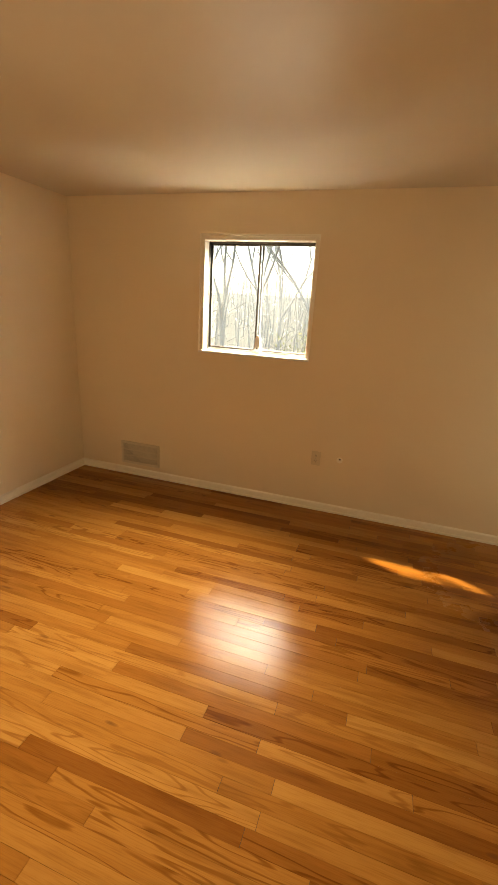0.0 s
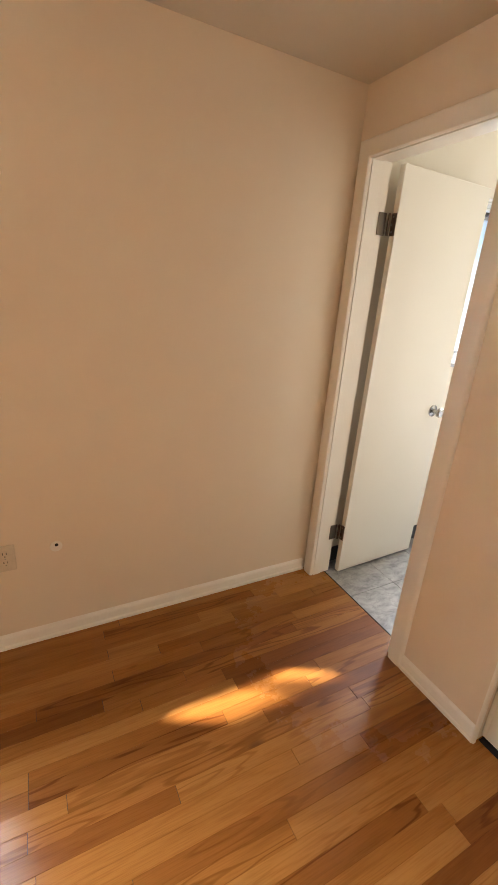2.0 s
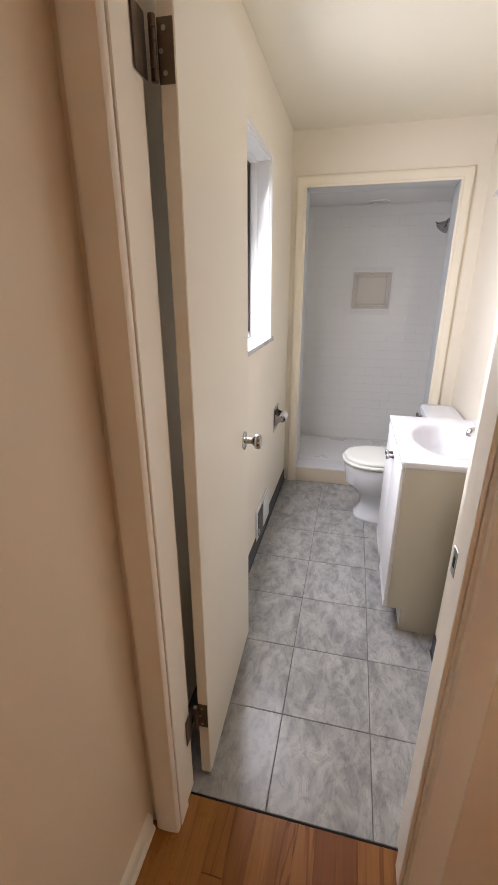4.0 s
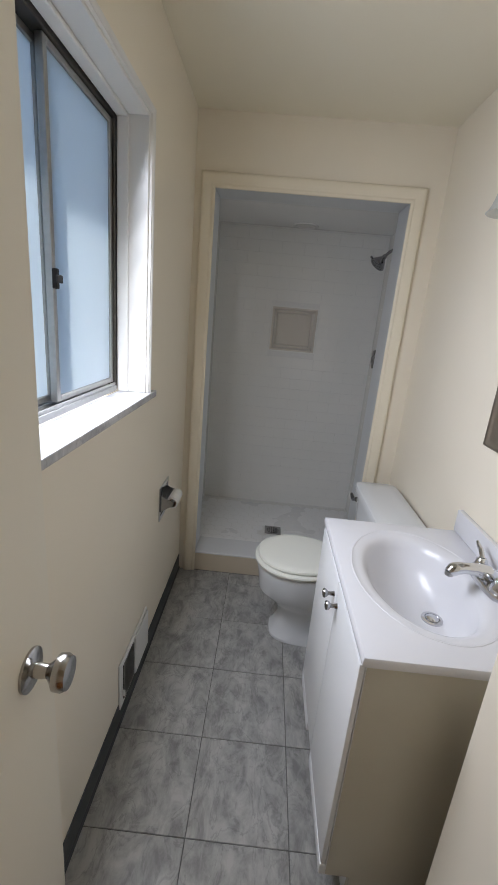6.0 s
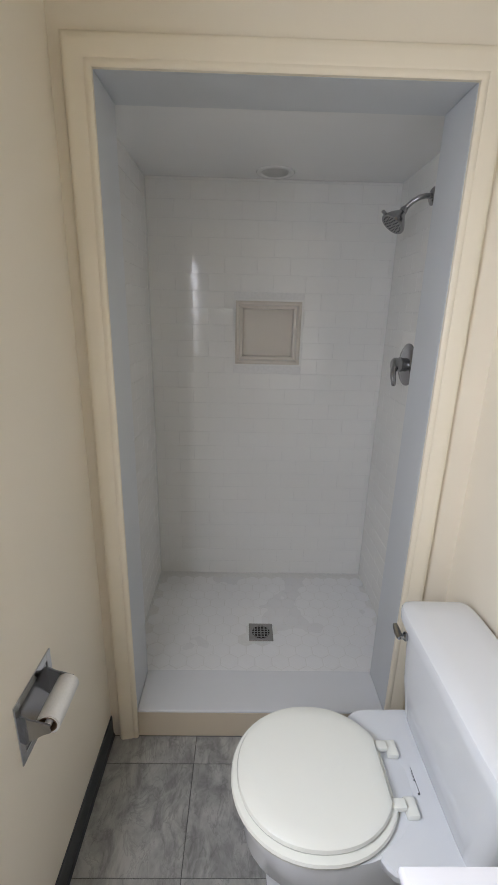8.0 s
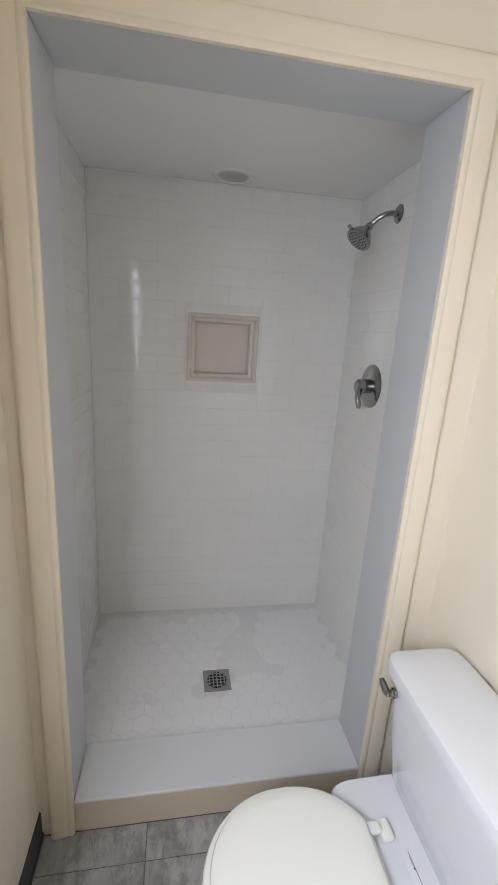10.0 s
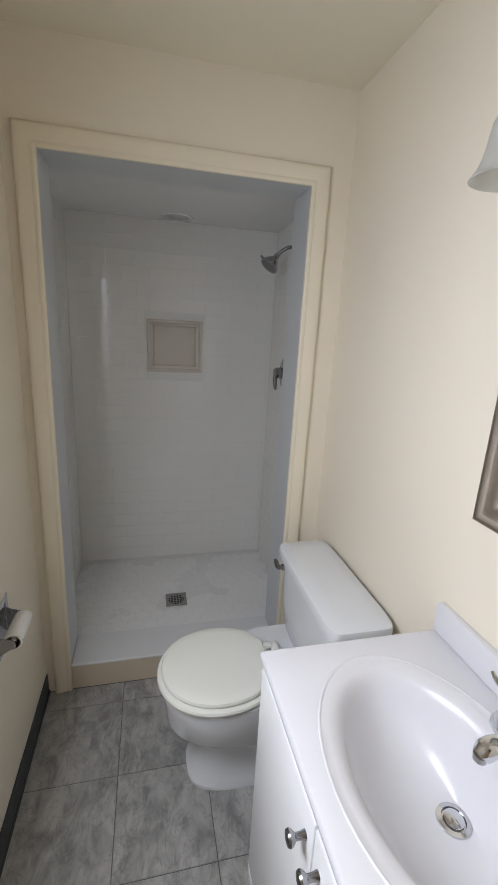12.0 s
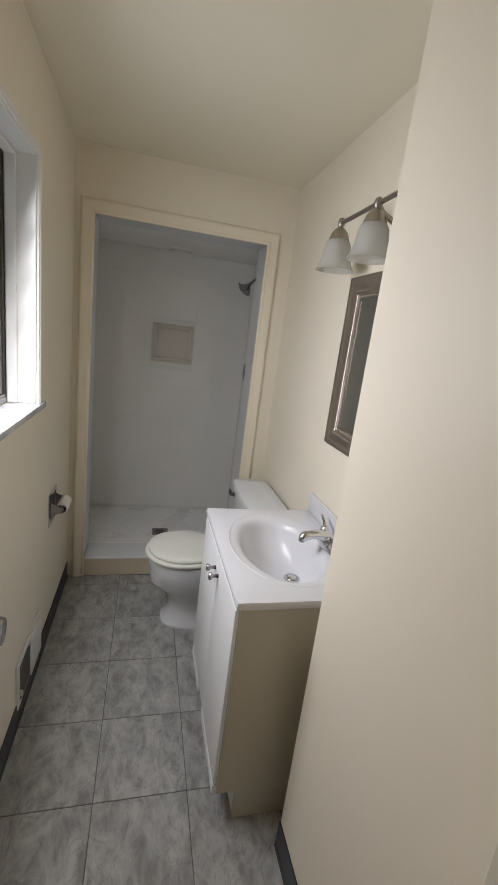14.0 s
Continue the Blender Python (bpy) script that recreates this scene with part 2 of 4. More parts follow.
OAK, OAK_ISLAND = oak("honey_oak", False), oak("honey_oak_field", True)
GROUT_DARK = plain("dark_joint", (0.09, 0.045, 0.02), 0.8)
TILE = stone_tile("grey_marble_tile", (0.455, 0.452, 0.434), (0.235, 0.235, 0.228), (0.50, 0.497, 0.48), 0.24, 4.2)
GROUT = plain("grey_grout", (0.17, 0.168, 0.16), 0.9)
MARBLE = stone_tile("white_marble_sill", (0.66, 0.66, 0.665), (0.42, 0.43, 0.45), (0.34, 0.35, 0.37), 0.15, 5.0)
SUBWAY = glaze("white_subway_glaze", (0.90, 0.895, 0.862), 0.045, 14.0, 0.0006)
SUBWAY.node_tree.nodes["Principled BSDF"].inputs["Specular IOR Level"].default_value = 0.5
HEX = glaze("white_hex_glaze", (0.89, 0.89, 0.885), 0.25, 30.0, 0.0006)
HEX_GROUT = plain("pale_grout", (0.87, 0.865, 0.84), 0.5)
# blue-grey panels, darkened so the lintel's shade stands apart from the ceiling
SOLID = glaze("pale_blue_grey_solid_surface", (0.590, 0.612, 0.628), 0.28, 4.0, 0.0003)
CAP = glaze("white_curb_cap", (0.74, 0.75, 0.76), 0.28, 4.0, 0.0003)
NICHE = glaze("beige_niche_plastic", (0.74, 0.69, 0.61), 0.32, 8.0, 0.0003)
SHOWER_PAINT = glaze("glossy_white_shower_ceiling", (0.93, 0.93, 0.915), 0.06, 5.0, 0.0004)
SHOWER_PAINT.node_tree.nodes["Principled BSDF"].inputs["Specular IOR Level"].default_value = 0.9
PORCELAIN = glaze("white_porcelain", (0.76, 0.78, 0.80), 0.05, 7.0, 0.0008)
SEAT = glaze("warm_white_seat_plastic", (0.86, 0.87, 0.80), 0.18, 6.0, 0.0003)
TOP = glaze("white_cast_top", (0.75, 0.75, 0.775), 0.22, 6.0, 0.0004)
CHROME = metal("chrome", (0.70, 0.71, 0.73), 0.10)
KNOB = metal("satin_chrome_knob", (0.50, 0.49, 0.47), 0.16)
SHOWER_CHROME = metal("dulled_shower_chrome", (0.40, 0.40, 0.41), 0.16, 0.2)
STEEL = metal("brushed_steel", (0.46, 0.455, 0.44), 0.3)
NICKEL = metal("brushed_nickel", (0.42, 0.385, 0.34), 0.32)
BRONZE = metal("dark_bronze_hinge", (0.20, 0.155, 0.115), 0.42, 0.35)
ALUM_DARK = metal("dark_window_aluminium", (0.13, 0.12, 0.105), 0.45, 0.3)
ALUM = metal("weathered_aluminium", (0.50, 0.50, 0.49), 0.4, 0.3)
FRAME_SILVER = metal("champagne_mirror_frame", (0.50, 0.44, 0.375), 0.38, 0.22)
RUBBER = plain("charcoal_vinyl_base", (0.055, 0.06, 0.065), 0.5, 40.0)
ALMOND = plain("almond_plastic", (0.72, 0.62, 0.46), 0.4)
GRILLE = paint("beige_grille_enamel", (0.68, 0.61, 0.48), 0.4, 100.0, 0.0002)
VENT_WHITE = paint("white_grille_enamel", (0.82, 0.82, 0.80), 0.35, 100.0, 0.0002)
DARK = plain("dark_void", (0.015, 0.014, 0.013), 0.8)
PAPER = plain("toilet_paper", (0.80, 0.79, 0.76), 0.95, 200.0)
CARD = plain("brown_cardboard", (0.20, 0.13, 0.08), 0.9)
PLASTIC = plain("white_plastic", (0.85, 0.84, 0.80), 0.35)
INK = plain("dark_print", (0.05, 0.05, 0.06), 0.6)
GLASS = dusty_glass("dusty_window_glass")
FROST = frosted_glass("obscure_window_glass", (0.80, 0.88, 0.93))
SHADE = frosted_glass("frosted_shade_glass", (0.96, 0.96, 0.92), 0.3, 0.34, 0.28)
MIRROR = metal("mirror_silver", (0.86, 0.88, 0.87), 0.02, 0.01)
MIRROR.node_tree.nodes["Principled BSDF"].inputs["Roughness"].links[0].from_node.inputs[1].default_value = 0.0
# grey bark paled so that haze over the trees is in the colour
BARK = plain("haze_paled_bark", (0.27, 0.268, 0.262), 0.9, 12.0)
EARTH = plain("leaf_litter_ground", (0.075, 0.078, 0.070), 1.0, 1.5)
LEAF = plain("yellow_green_leaves", (0.20, 0.21, 0.05), 0.7, 3.0)


# ---------------------------------------------------------------- mesh helpers
def finish(name, bm, mat, parent=None, smooth=False, auto=35.0):
    me = bpy.data.meshes.new(name)
    bm.to_mesh(me)
    bm.free()
    mats = mat if isinstance(mat, (list, tuple)) else [mat]
    for x in mats:
        me.materials.append(x)
    if smooth:
        me.shade_smooth()
        me.set_sharp_from_angle(angle=radians(auto))
    ob = new(name, me)
    if parent is not None:
        ob.parent = parent
    return ob


def part(name, bm, mat, parent, label="", smooth=True):
    ob = finish(name, bm, mat, parent, smooth)
    return tagged(ob, label) if label else ob


def thing(name, place, label, category, group="", kind=""):
    ob = new(name)
    ob.empty_display_size = 0.1
    ob.matrix_world = place if isinstance(place, Matrix) else Matrix.Translation(place)
    return tagged(ob, label, category, group, kind)


def box(bm, x0, x1, y0, y1, z0, z1, bevel=0.0, segments=1, index=0):
    made = bmesh.ops.create_cube(bm, size=1.0)["verts"]
    for v in made:
        v.co = Vector(((x0 + x1) / 2 + v.co.x * (x1 - x0), (y0 + y1) / 2 + v.co.y * (y1 - y0), (z0 + z1) / 2 + v.co.z * (z1 - z0)))
    faces = {f for v in made for f in v.link_faces}
    for f in faces:
        f.material_index = index
    if bevel > 0:
        edges = list({e for v in made for e in v.link_edges})
        bmesh.ops.bevel(bm, geom=edges, offset=bevel, segments=segments, profile=0.5, affect="EDGES", material=index)
    return bm


def boxes(*rows, bevel=0.0, segments=1):
    bm = bmesh.new()
    for r in rows:
        box(bm, *r, bevel=bevel, segments=segments)
    return bm


def rings(bm, loops, cap0=True, cap1=True, closed=True):
    """Skin a run of loops (lists of points, all of one length)."""
    made = [[bm.verts.new(p) for p in loop] for loop in loops]
    n = len(made[0])
    for a, b in zip(made, made[1:]):
        for i in range(n if closed else n - 1):
            j = (i + 1) % n
            bm.faces.new((a[i], a[j], b[j], b[i]))
    if cap0 and closed:
        bm.faces.new(list(reversed(made[0])))
    if cap1 and closed:
        bm.faces.new(made[-1])
    bmesh.ops.recalc_face_normals(bm, faces=bm.faces)
    return bm


def lathe(profile, axis="z", at=(0, 0, 0), n=24, cap0=True, cap1=True, bm=None):
    """Turn (radius, height) pairs round an axis through at."""
    bm = bm or bmesh.new()
    loops = []
    for r, h in profile:
        loop = []
        for i in range(n):
            a = 2 * math.pi * i / n
            u, v = max(r, 1e-4) * math.cos(a), max(r, 1e-4) * math.sin(a)
            p = {"z": (u, v, h), "y": (u, h, v), "x": (h, u, v)}[axis]
            loop.append(Vector(at) + Vector(p))
        loops.append(loop)
    return rings(bm, loops, cap0, cap1)


def tube(path, radii, n=12, bm=None):
    """A round bar along a run of points; radii is one number or one a point."""
    bm = bm or bmesh.new()
    pts = [Vector(p) for p in path]
    loops, up = [], None
    for i, p in enumerate(pts):
        d = (pts[min(i + 1, len(pts) - 1)] - pts[max(i - 1, 0)]).normalized()
        if up is None:
            up = d.orthogonal().normalized()
        up = (up - d * up.dot(d)).normalized()
        side = d.cross(up)
        r = radii[i] if isinstance(radii, (list, tuple)) else radii
        loops.append([p + (up * math.cos(2 * math.pi * k / n) + side * math.sin(2 * math.pi * k / n)) * r for k in range(n)])
    return rings(bm, loops)


def oval(cx, cy, z, rx, ry, n=32, power=2.0):
    out = []
    for i in range(n):
        a = 2 * math.pi * i / n
        c, s = math.cos(a), math.sin(a)
        out.append(Vector((cx + rx * math.copysign(abs(c) ** (2 / power), c), cy + ry * math.copysign(abs(s) ** (2 / power), s), z)))
    return out


def holed_wall(name, axis, at0, at1, u0, u1, z0, z1, holes, mat, label):
    """A thick wall along x (axis 'x') or y, with rectangular openings (u0, u1, z0, z1) right through it."""
    us = sorted({u0, u1, *[h[0] for h in holes], *[h[1] for h in holes]})
    zs = sorted({z0, z1, *[h[2] for h in holes], *[h[3] for h in holes]})
    solid = {}
    for i in range(len(us) - 1):
        for k in range(len(zs) - 1):
            cu, cz = (us[i] + us[i + 1]) / 2, (zs[k] + zs[k + 1]) / 2
            solid[i, k] = not any(h[0] < cu < h[1] and h[2] < cz < h[3] for h in holes)
    bm, cache = bmesh.new(), {}

    def vert(u, w, z):
        key = (round(u, 5), round(w, 5), round(z, 5))
        if key not in cache:
            cache[key] = bm.verts.new((u, w, z) if axis == "x" else (w, u, z))
        return cache[key]

    def quad(*p):
        bm.faces.new([vert(*q) for q in p])

    for (i, k), s in solid.items():
        if not s:
            continue
        a, b, c, d = us[i], us[i + 1], zs[k], zs[k + 1]
        quad((a, at0, c), (b, at0, c), (b, at0, d), (a, at0, d))
        quad((a, at1, c), (a, at1, d), (b, at1, d), (b, at1, c))
        if not solid.get((i - 1, k), False):
            quad((a, at0, c), (a, at0, d), (a, at1, d), (a, at1, c))
        if not solid.get((i + 1, k), False):
            quad((b, at0, c), (b, at1, c), (b, at1, d), (b, at0, d))
        if not solid.get((i, k - 1), False):
            quad((a, at0, c), (a, at1, c), (b, at1, c), (b, at0, c))
        if not solid.get((i, k + 1), False):
            quad((a, at0, d), (b, at0, d), (b, at1, d), (a, at1, d))
    bmesh.ops.recalc_face_normals(bm, faces=bm.faces)
    return tagged(finish(name, bm, mat), label, "wall", kind="structure")


def block(name, rows, mat, label, category, bevel=0.0):
    return tagged(finish(name, boxes(*rows, bevel=bevel), mat), label, category, kind="structure")


def profile_run(bm, profile, start, end, out, up=(0, 0, 1)):
    """Extrude a closed profile of (outward, upward) pairs from start to end."""
    start, end, out, up = Vector(start), Vector(end), Vector(out), Vector(up)
    return rings(bm, [[p + out * a + up * b for a, b in profile] for p in (start, end)])


# ---------------------------------------------------------------- setting: walls, floors, ceilings
WIN_BED = (-1.165, -0.283, 1.185, 2.03)
WIN_BATH = (2.145, 2.950, 1.165, 2.020)
DOORWAY = (2.84, 3.4775, -0.05, 2.064)
CLOSET = (0.90, 2.425, -0.05, 2.03)
SHOWER = (2.536, 3.450, -0.05, 2.041)
holed_wall("wall_north", "x", Y_NORTH, 3.692, -2.62, 1.40, -0.12, 2.55, [WIN_BED], WALL_BED, "warm tan-cream painted plaster wall with a window opening")
holed_wall("wall_north_bathroom", "x", Y_NORTH, 3.692, 1.40, 5.0, -0.12, 2.55, [WIN_BATH], WALL, "cream painted plaster wall with a window opening")
holed_wall("wall_partition", "y", X_EAST, X_BATH, Y_SOUTH, Y_NORTH, -0.04, 2.5, [DOORWAY, CLOSET], WALL_BED, "cream painted partition wall with a narrow doorway and closet")
holed_wall("wall_shower_front", "y", X_CURB, X_SHOWER - 0.004, Y_BATH, Y_NORTH, -0.04, 2.5, [SHOWER], WALL, "cream painted wall round the open shower doorway")
block("wall_west", [(-2.6, X_WEST, Y_SOUTH, Y_NORTH, -0.1, 2.5)], WALL_BED, "plain cream painted bedroom wall", "wall")
block("wall_south", [(-2.6, 5.0, Y_SOUTH - 0.15, Y_SOUTH, -0.1, 2.5)], WALL_BED, "plain cream painted bedroom wall", "wall")
block("wall_pier", [(X_BATH, X_PIER, Y_BATH, Y_PIER, -0.04, 2.5)], WALL, "cream painted wall jutting beside the vanity", "wall")
block("wall_bath_south", [(2.05, X_SHOWER - 0.004, Y_BATH - 0.13, Y_BATH, -0.1, 2.5)], WALL, "cream painted bathroom wall behind vanity and toilet", "wall")
block("wall_closet_back", [(2.1, 2.2, Y_SOUTH, 2.258, -0.1, 2.5)], WALL, "plain cream closet back wall", "wall")
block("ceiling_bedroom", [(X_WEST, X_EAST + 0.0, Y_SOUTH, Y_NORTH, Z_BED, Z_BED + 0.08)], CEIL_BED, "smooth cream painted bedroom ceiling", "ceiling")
block("ceiling_bathroom", [(X_BATH, X_CURB, Y_BATH, Y_NORTH, Z_BATH, Z_BATH + 0.08)], CEIL, "smooth cream painted bathroom ceiling", "ceiling")
block("ceiling_closet", [(X_BATH, 2.1, Y_SOUTH, Y_BATH, Z_BATH, Z_BATH + 0.08)], CEIL, "plain painted closet ceiling", "ceiling")
block("ceiling_shower", [(X_SHOWER, 4.8, Y_SH0 - 0.01, Y_NORTH, Z_SHOWER, Z_SHOWER + 0.08)], SHOWER_PAINT, "white painted shower ceiling", "ceiling")
# added out of view; eave depth set to cut the floor's sun patch
block("roof", [(-2.9, 5.2, -1.2, 4.06, 2.56, 2.7)], CEIL, "plain unseen roof slab, its short eave trimming the sun patch", "roof")
# the subfloor under boards and tiles is the dark joint between them
floor_bed = block("floor_bedroom", [(X_WEST, 1.424, Y_SOUTH, Y_NORTH, -0.09, -0.0035), (1.424, 2.1, Y_SOUTH, Y_BATH, -0.09, -0.0035)],
                  GROUT_DARK, "honey oak strip floor with satin varnish and random board lengths", "floor")
floor_bath = block("floor_bathroom", [(1.424, X_CURB + 0.1, Y_BATH, Y_NORTH, -0.09, -0.0025)], GROUT, "grey marble-look square porcelain floor tiles", "floor")
block("threshold", [(1.4235, 1.4285, 2.859, 3.459, -0.004, 0.001)], DARK, "thin dark metal strip between oak and tile", "trim", 0.001)

# baseboards
BASE = [(0.0, 0.0), (0.017, 0.0), (0.017, 0.004), (0.016, 0.014), (0.011, 0.019), (0.011, 0.050), (0.009, 0.058), (0.004, 0.063), (0.0, 0.068)]


def baseboard(name, start, end, out, prof, mat, label):
    bm = bmesh.new()
    profile_run(bm, prof, start, end, out)
    return tagged(finish(name, bm, mat), label, "baseboard", kind="structure")


IVORY_BASE = "low ivory painted wooden baseboard with a rounded top"
baseboard("baseboard_north", (X_WEST, Y_NORTH - 0.0, 0), (1.316, Y_NORTH, 0), (0, -1, 0), BASE, TRIM, IVORY_BASE)
baseboard("baseboard_west", (X_WEST, Y_SOUTH, 0), (X_WEST, Y_NORTH - 0.017, 0), (1, 0, 0), BASE, TRIM, IVORY_BASE)
baseboard("baseboard_pier", (X_EAST, 2.43, 0), (X_EAST, 2.779, 0), (-1, 0, 0), BASE, TRIM, IVORY_BASE)
VINYL = [(0.0, 0.0), (0.010, 0.0), (0.0045, 0.012), (0.004, 0.088), (0.0015, 0.092), (0.0, 0.092)]
DARK_BASE = "charcoal grey vinyl cove base along the tiled floor"
baseboard("baseboard_bath_north", (X_BATH + 0.002, Y_NORTH, 0), (X_CURB, Y_NORTH, 0), (0, -1, 0), VINYL, RUBBER, DARK_BASE)
baseboard("baseboard_bath_pier", (X_BATH + 0.02, Y_PIER, 0), (X_PIER, Y_PIER, 0), (0, 1, 0), VINYL, RUBBER, DARK_BASE)
baseboard("baseboard_bath_end", (X_PIER, Y_BATH, 0), (X_PIER, Y_PIER + 0.004, 0), (1, 0, 0), VINYL, RUBBER, DARK_BASE)

# casing profile: (across the face from the opening outwards, proud of the wall)
CASING = [(0.0, 0.0), (0.0, 0.010), (0.006, 0.014), (0.012, 0.0145), (0.018, 0.012), (0.024, 0.015), (0.050, 0.019), (0.060, 0.0195), (0.066, 0.017), (0.070, 0.010), (0.070, 0.0)]


PLAIN = [(0.0, 0.0), (0.0, 0.011), (0.004, 0.016), (0.030, 0.0185), (0.056, 0.0185), (0.064, 0.016), (0.070, 0.008), (0.070, 0.0)]


def casing(name, plane, out, y0, y1, top, width, mat, label, axis="x", bottom=0.0, prof=CASING):
    """Mitred casing on three sides of an opening in a wall across x (or along it)."""
    bm = bmesh.new()
    k = width / 0.07

    def at(u, z, p):
        return Vector((plane + out * p, u, z)) if axis == "x" else Vector((u, plane + out * p, z))

    loops = []
    for u, z, du, dz in ((y0, bottom, -1, 0), (y0, top, -1, 1), (y1, top, 1, 1), (y1, bottom, 1, 0)):
        loops.append([at(u + du * a * k, z + dz * a * k, b) for a, b in prof])
    rings(bm, loops)
    return tagged(finish(name, bm, mat, smooth=True, auto=40), label, "door casing", kind="structure")


casing("trim_bath_door", X_EAST, -1, 2.85, 3.456, 2.041, 0.070, TRIM, "ivory painted plain casing round the bathroom doorway", prof=PLAIN)
casing("trim_shower", X_CURB, -1, 2.543, 3.442, 2.033, 0.067, TRIM_SH, "cream painted moulded casing round the shower opening")
casing("trim_closet", X_EAST, -1, 0.906, 2.419, 2.024, 0.012, TRIM, "thin ivory painted edge round the closet opening")

# door lining with its stop
lining = bmesh.new()
box(lining, X_EAST - 0.002, X_BATH + 0.002, 3.4595, 3.4770, 0.0, 2.0455, 0.001)
box(lining, X_EAST - 0.002, X_BATH + 0.002, 2.8405, 2.858, 0.0, 2.0455, 0.001)
box(lining, X_EAST - 0.002, X_BATH + 0.002, 2.8405, 3.4770, 2.0460, 2.0635, 0.001)
for y0, y1 in ((3.4525, 3.4590), (2.8585, 2.868)):
    box(lining, 1.340, 1.392, y0, y1, 0.0, 2.0450, 0.002)
box(lining, 1.340, 1.392, 2.8685, 3.4520, 2.0375, 2.0450, 0.002)
tagged(finish("trim_door_lining", lining, TRIM), "ivory painted door lining with a thin stop", "door frame", kind="structure")
strike = thing("strike_plate", (1.43, 2.858, 0.935), "small steel strike plate let into the door lining", "strike plate")
part("plate", boxes((-0.014, 0.014, 0.0, 0.003, -0.03, 0.03), bevel=0.001), STEEL, strike)
part("slot", boxes((-0.006, 0.006, 0.003, 0.0036, -0.012, 0.012)), DARK, strike)

# ---------------------------------------------------------------- windows
def sliding_window(name, hole, y, frame_mat, stile_mat, pane_mat, label, stile=0.016):
    """A two-pane aluminium slider in an opening; the panes are set on two tracks."""
    x0, x1, z0, z1 = hole
    w = tagged(new(name), label, "window", kind="structure")
    w.location = ((x0 + x1) / 2, y, z0)
    hw, h = (x1 - x0) / 2, z1 - z0
    f = 0.019
    frame_bm = boxes((-hw, -hw + f, -0.03, 0.03, 0.0, h), (hw - f, hw, -0.03, 0.03, 0.0, h), (-hw + f, hw - f, -0.03, 0.03, h - f, h), bevel=0.002)
    part("window_frame", frame_bm, frame_mat, w, smooth=False)
    track = boxes((-hw + f, hw - f, -0.034, 0.03, 0.0, 0.018), (-hw + f, hw - f, -0.030, -0.026, 0.018, 0.028), (-hw + f, hw - f, -0.002, 0.002, 0.018, 0.026),
                  (-hw + f, hw - f, 0.024, 0.028, 0.018, 0.028), bevel=0.001)
    part("track", track, ALUM, w, "weathered aluminium bottom track", smooth=False)
    for side, yy in ((-1, 0.013), (1, -0.013)):
        a, b = (-hw + f, 0.014) if side < 0 else (-0.014, hw - f)
        s = stile
        sash = boxes((a, a + s, yy - 0.009, yy + 0.009, 0.028, h - f), (b - s, b, yy - 0.009, yy + 0.009, 0.028, h - f),
                     (a + s, b - s, yy - 0.009, yy + 0.009, 0.028, 0.028 + s), (a + s, b - s, yy - 0.009, yy + 0.009, h - f - s, h - f), bevel=0.0015)
        sash_ob = part("sash", sash, stile_mat, w, smooth=False)
        pane = part("pane", boxes((a + s - 0.004, b - s + 0.004, yy - 0.002, yy + 0.002, 0.028 + s - 0.004, h - f - s + 0.004)), pane_mat, sash_ob, smooth=False)
        if pane_mat is GLASS:
            pane.visible_shadow = False
    return w


win1 = sliding_window("window_1", (WIN_BED[0] + 0.013, WIN_BED[1] - 0.008, WIN_BED[2] + 0.002, WIN_BED[3] - 0.020), 3.648, ALUM_DARK, ALUM_DARK, GLASS,
                      "dark aluminium two-pane sliding window with dusty clear glass", 0.012)
win2 = sliding_window("window_2", (WIN_BATH[0] + 0.016, WIN_BATH[1] - 0.016, WIN_BATH[2] + 0.03, WIN_BATH[3] - 0.016), 3.66, ALUM_DARK, ALUM, FROST,
                      "aluminium sliding window with frosted obscure glass")
latch = part("latch", boxes((-0.02, -0.006, -0.034, -0.022, 0.30, 0.345), (-0.026, 0.0, -0.040, -0.034, 0.313, 0.331), bevel=0.002), DARK, win2, "small black sash latch")
part("hook", boxes((-0.006, 0.004, -0.028, -0.022, 0.312, 0.332), bevel=0.001), STEEL, latch)

# bedroom window lining: ivory boards in the reveal, thin edge proud of the plaster
x0, x1, z0, z1 = WIN_BED
lin = bmesh.new()
for a in ((x0 + 0.0005, x0 + 0.029, 3.534, 3.617, z0 + 0.012, z1 - 0.0005), (x1 - 0.023, x1 - 0.0005, 3.534, 3.617, z0 + 0.012, z1 - 0.0005), (x0 + 0.029, x1 - 0.023, 3.534, 3.617, z1 - 0.029, z1 - 0.0005)):
    box(lin, *a, bevel=0.002)
tagged(finish("trim_window_bedroom", lin, TRIM), "ivory painted boards lining the bedroom window reveal", "window trim", kind="structure")
bead = bmesh.new()
for a in ((x0 - 0.012, x0, 3.532, 3.5395, z0 - 0.002, z1 + 0.014), (x0, x1, 3.532, 3.5395, z1, z1 + 0.014), (x1, x1 + 0.008, 3.532, 3.5395, z0 - 0.002, z1 + 0.014)):
    box(bead, *a, bevel=0.002)
tagged(finish("trim_window_bead", bead, TRIM), "thin ivory bead round the bedroom window", "window trim", kind="structure")
tagged(finish("sill_bedroom", boxes((x0 - 0.006, x1 + 0.006, 3.522, 3.6125, z0 - 0.006, z0 + 0.0115), bevel=0.004, segments=2), WHITE_WOOD), "narrow white painted window sill", "window sill", kind="structure")

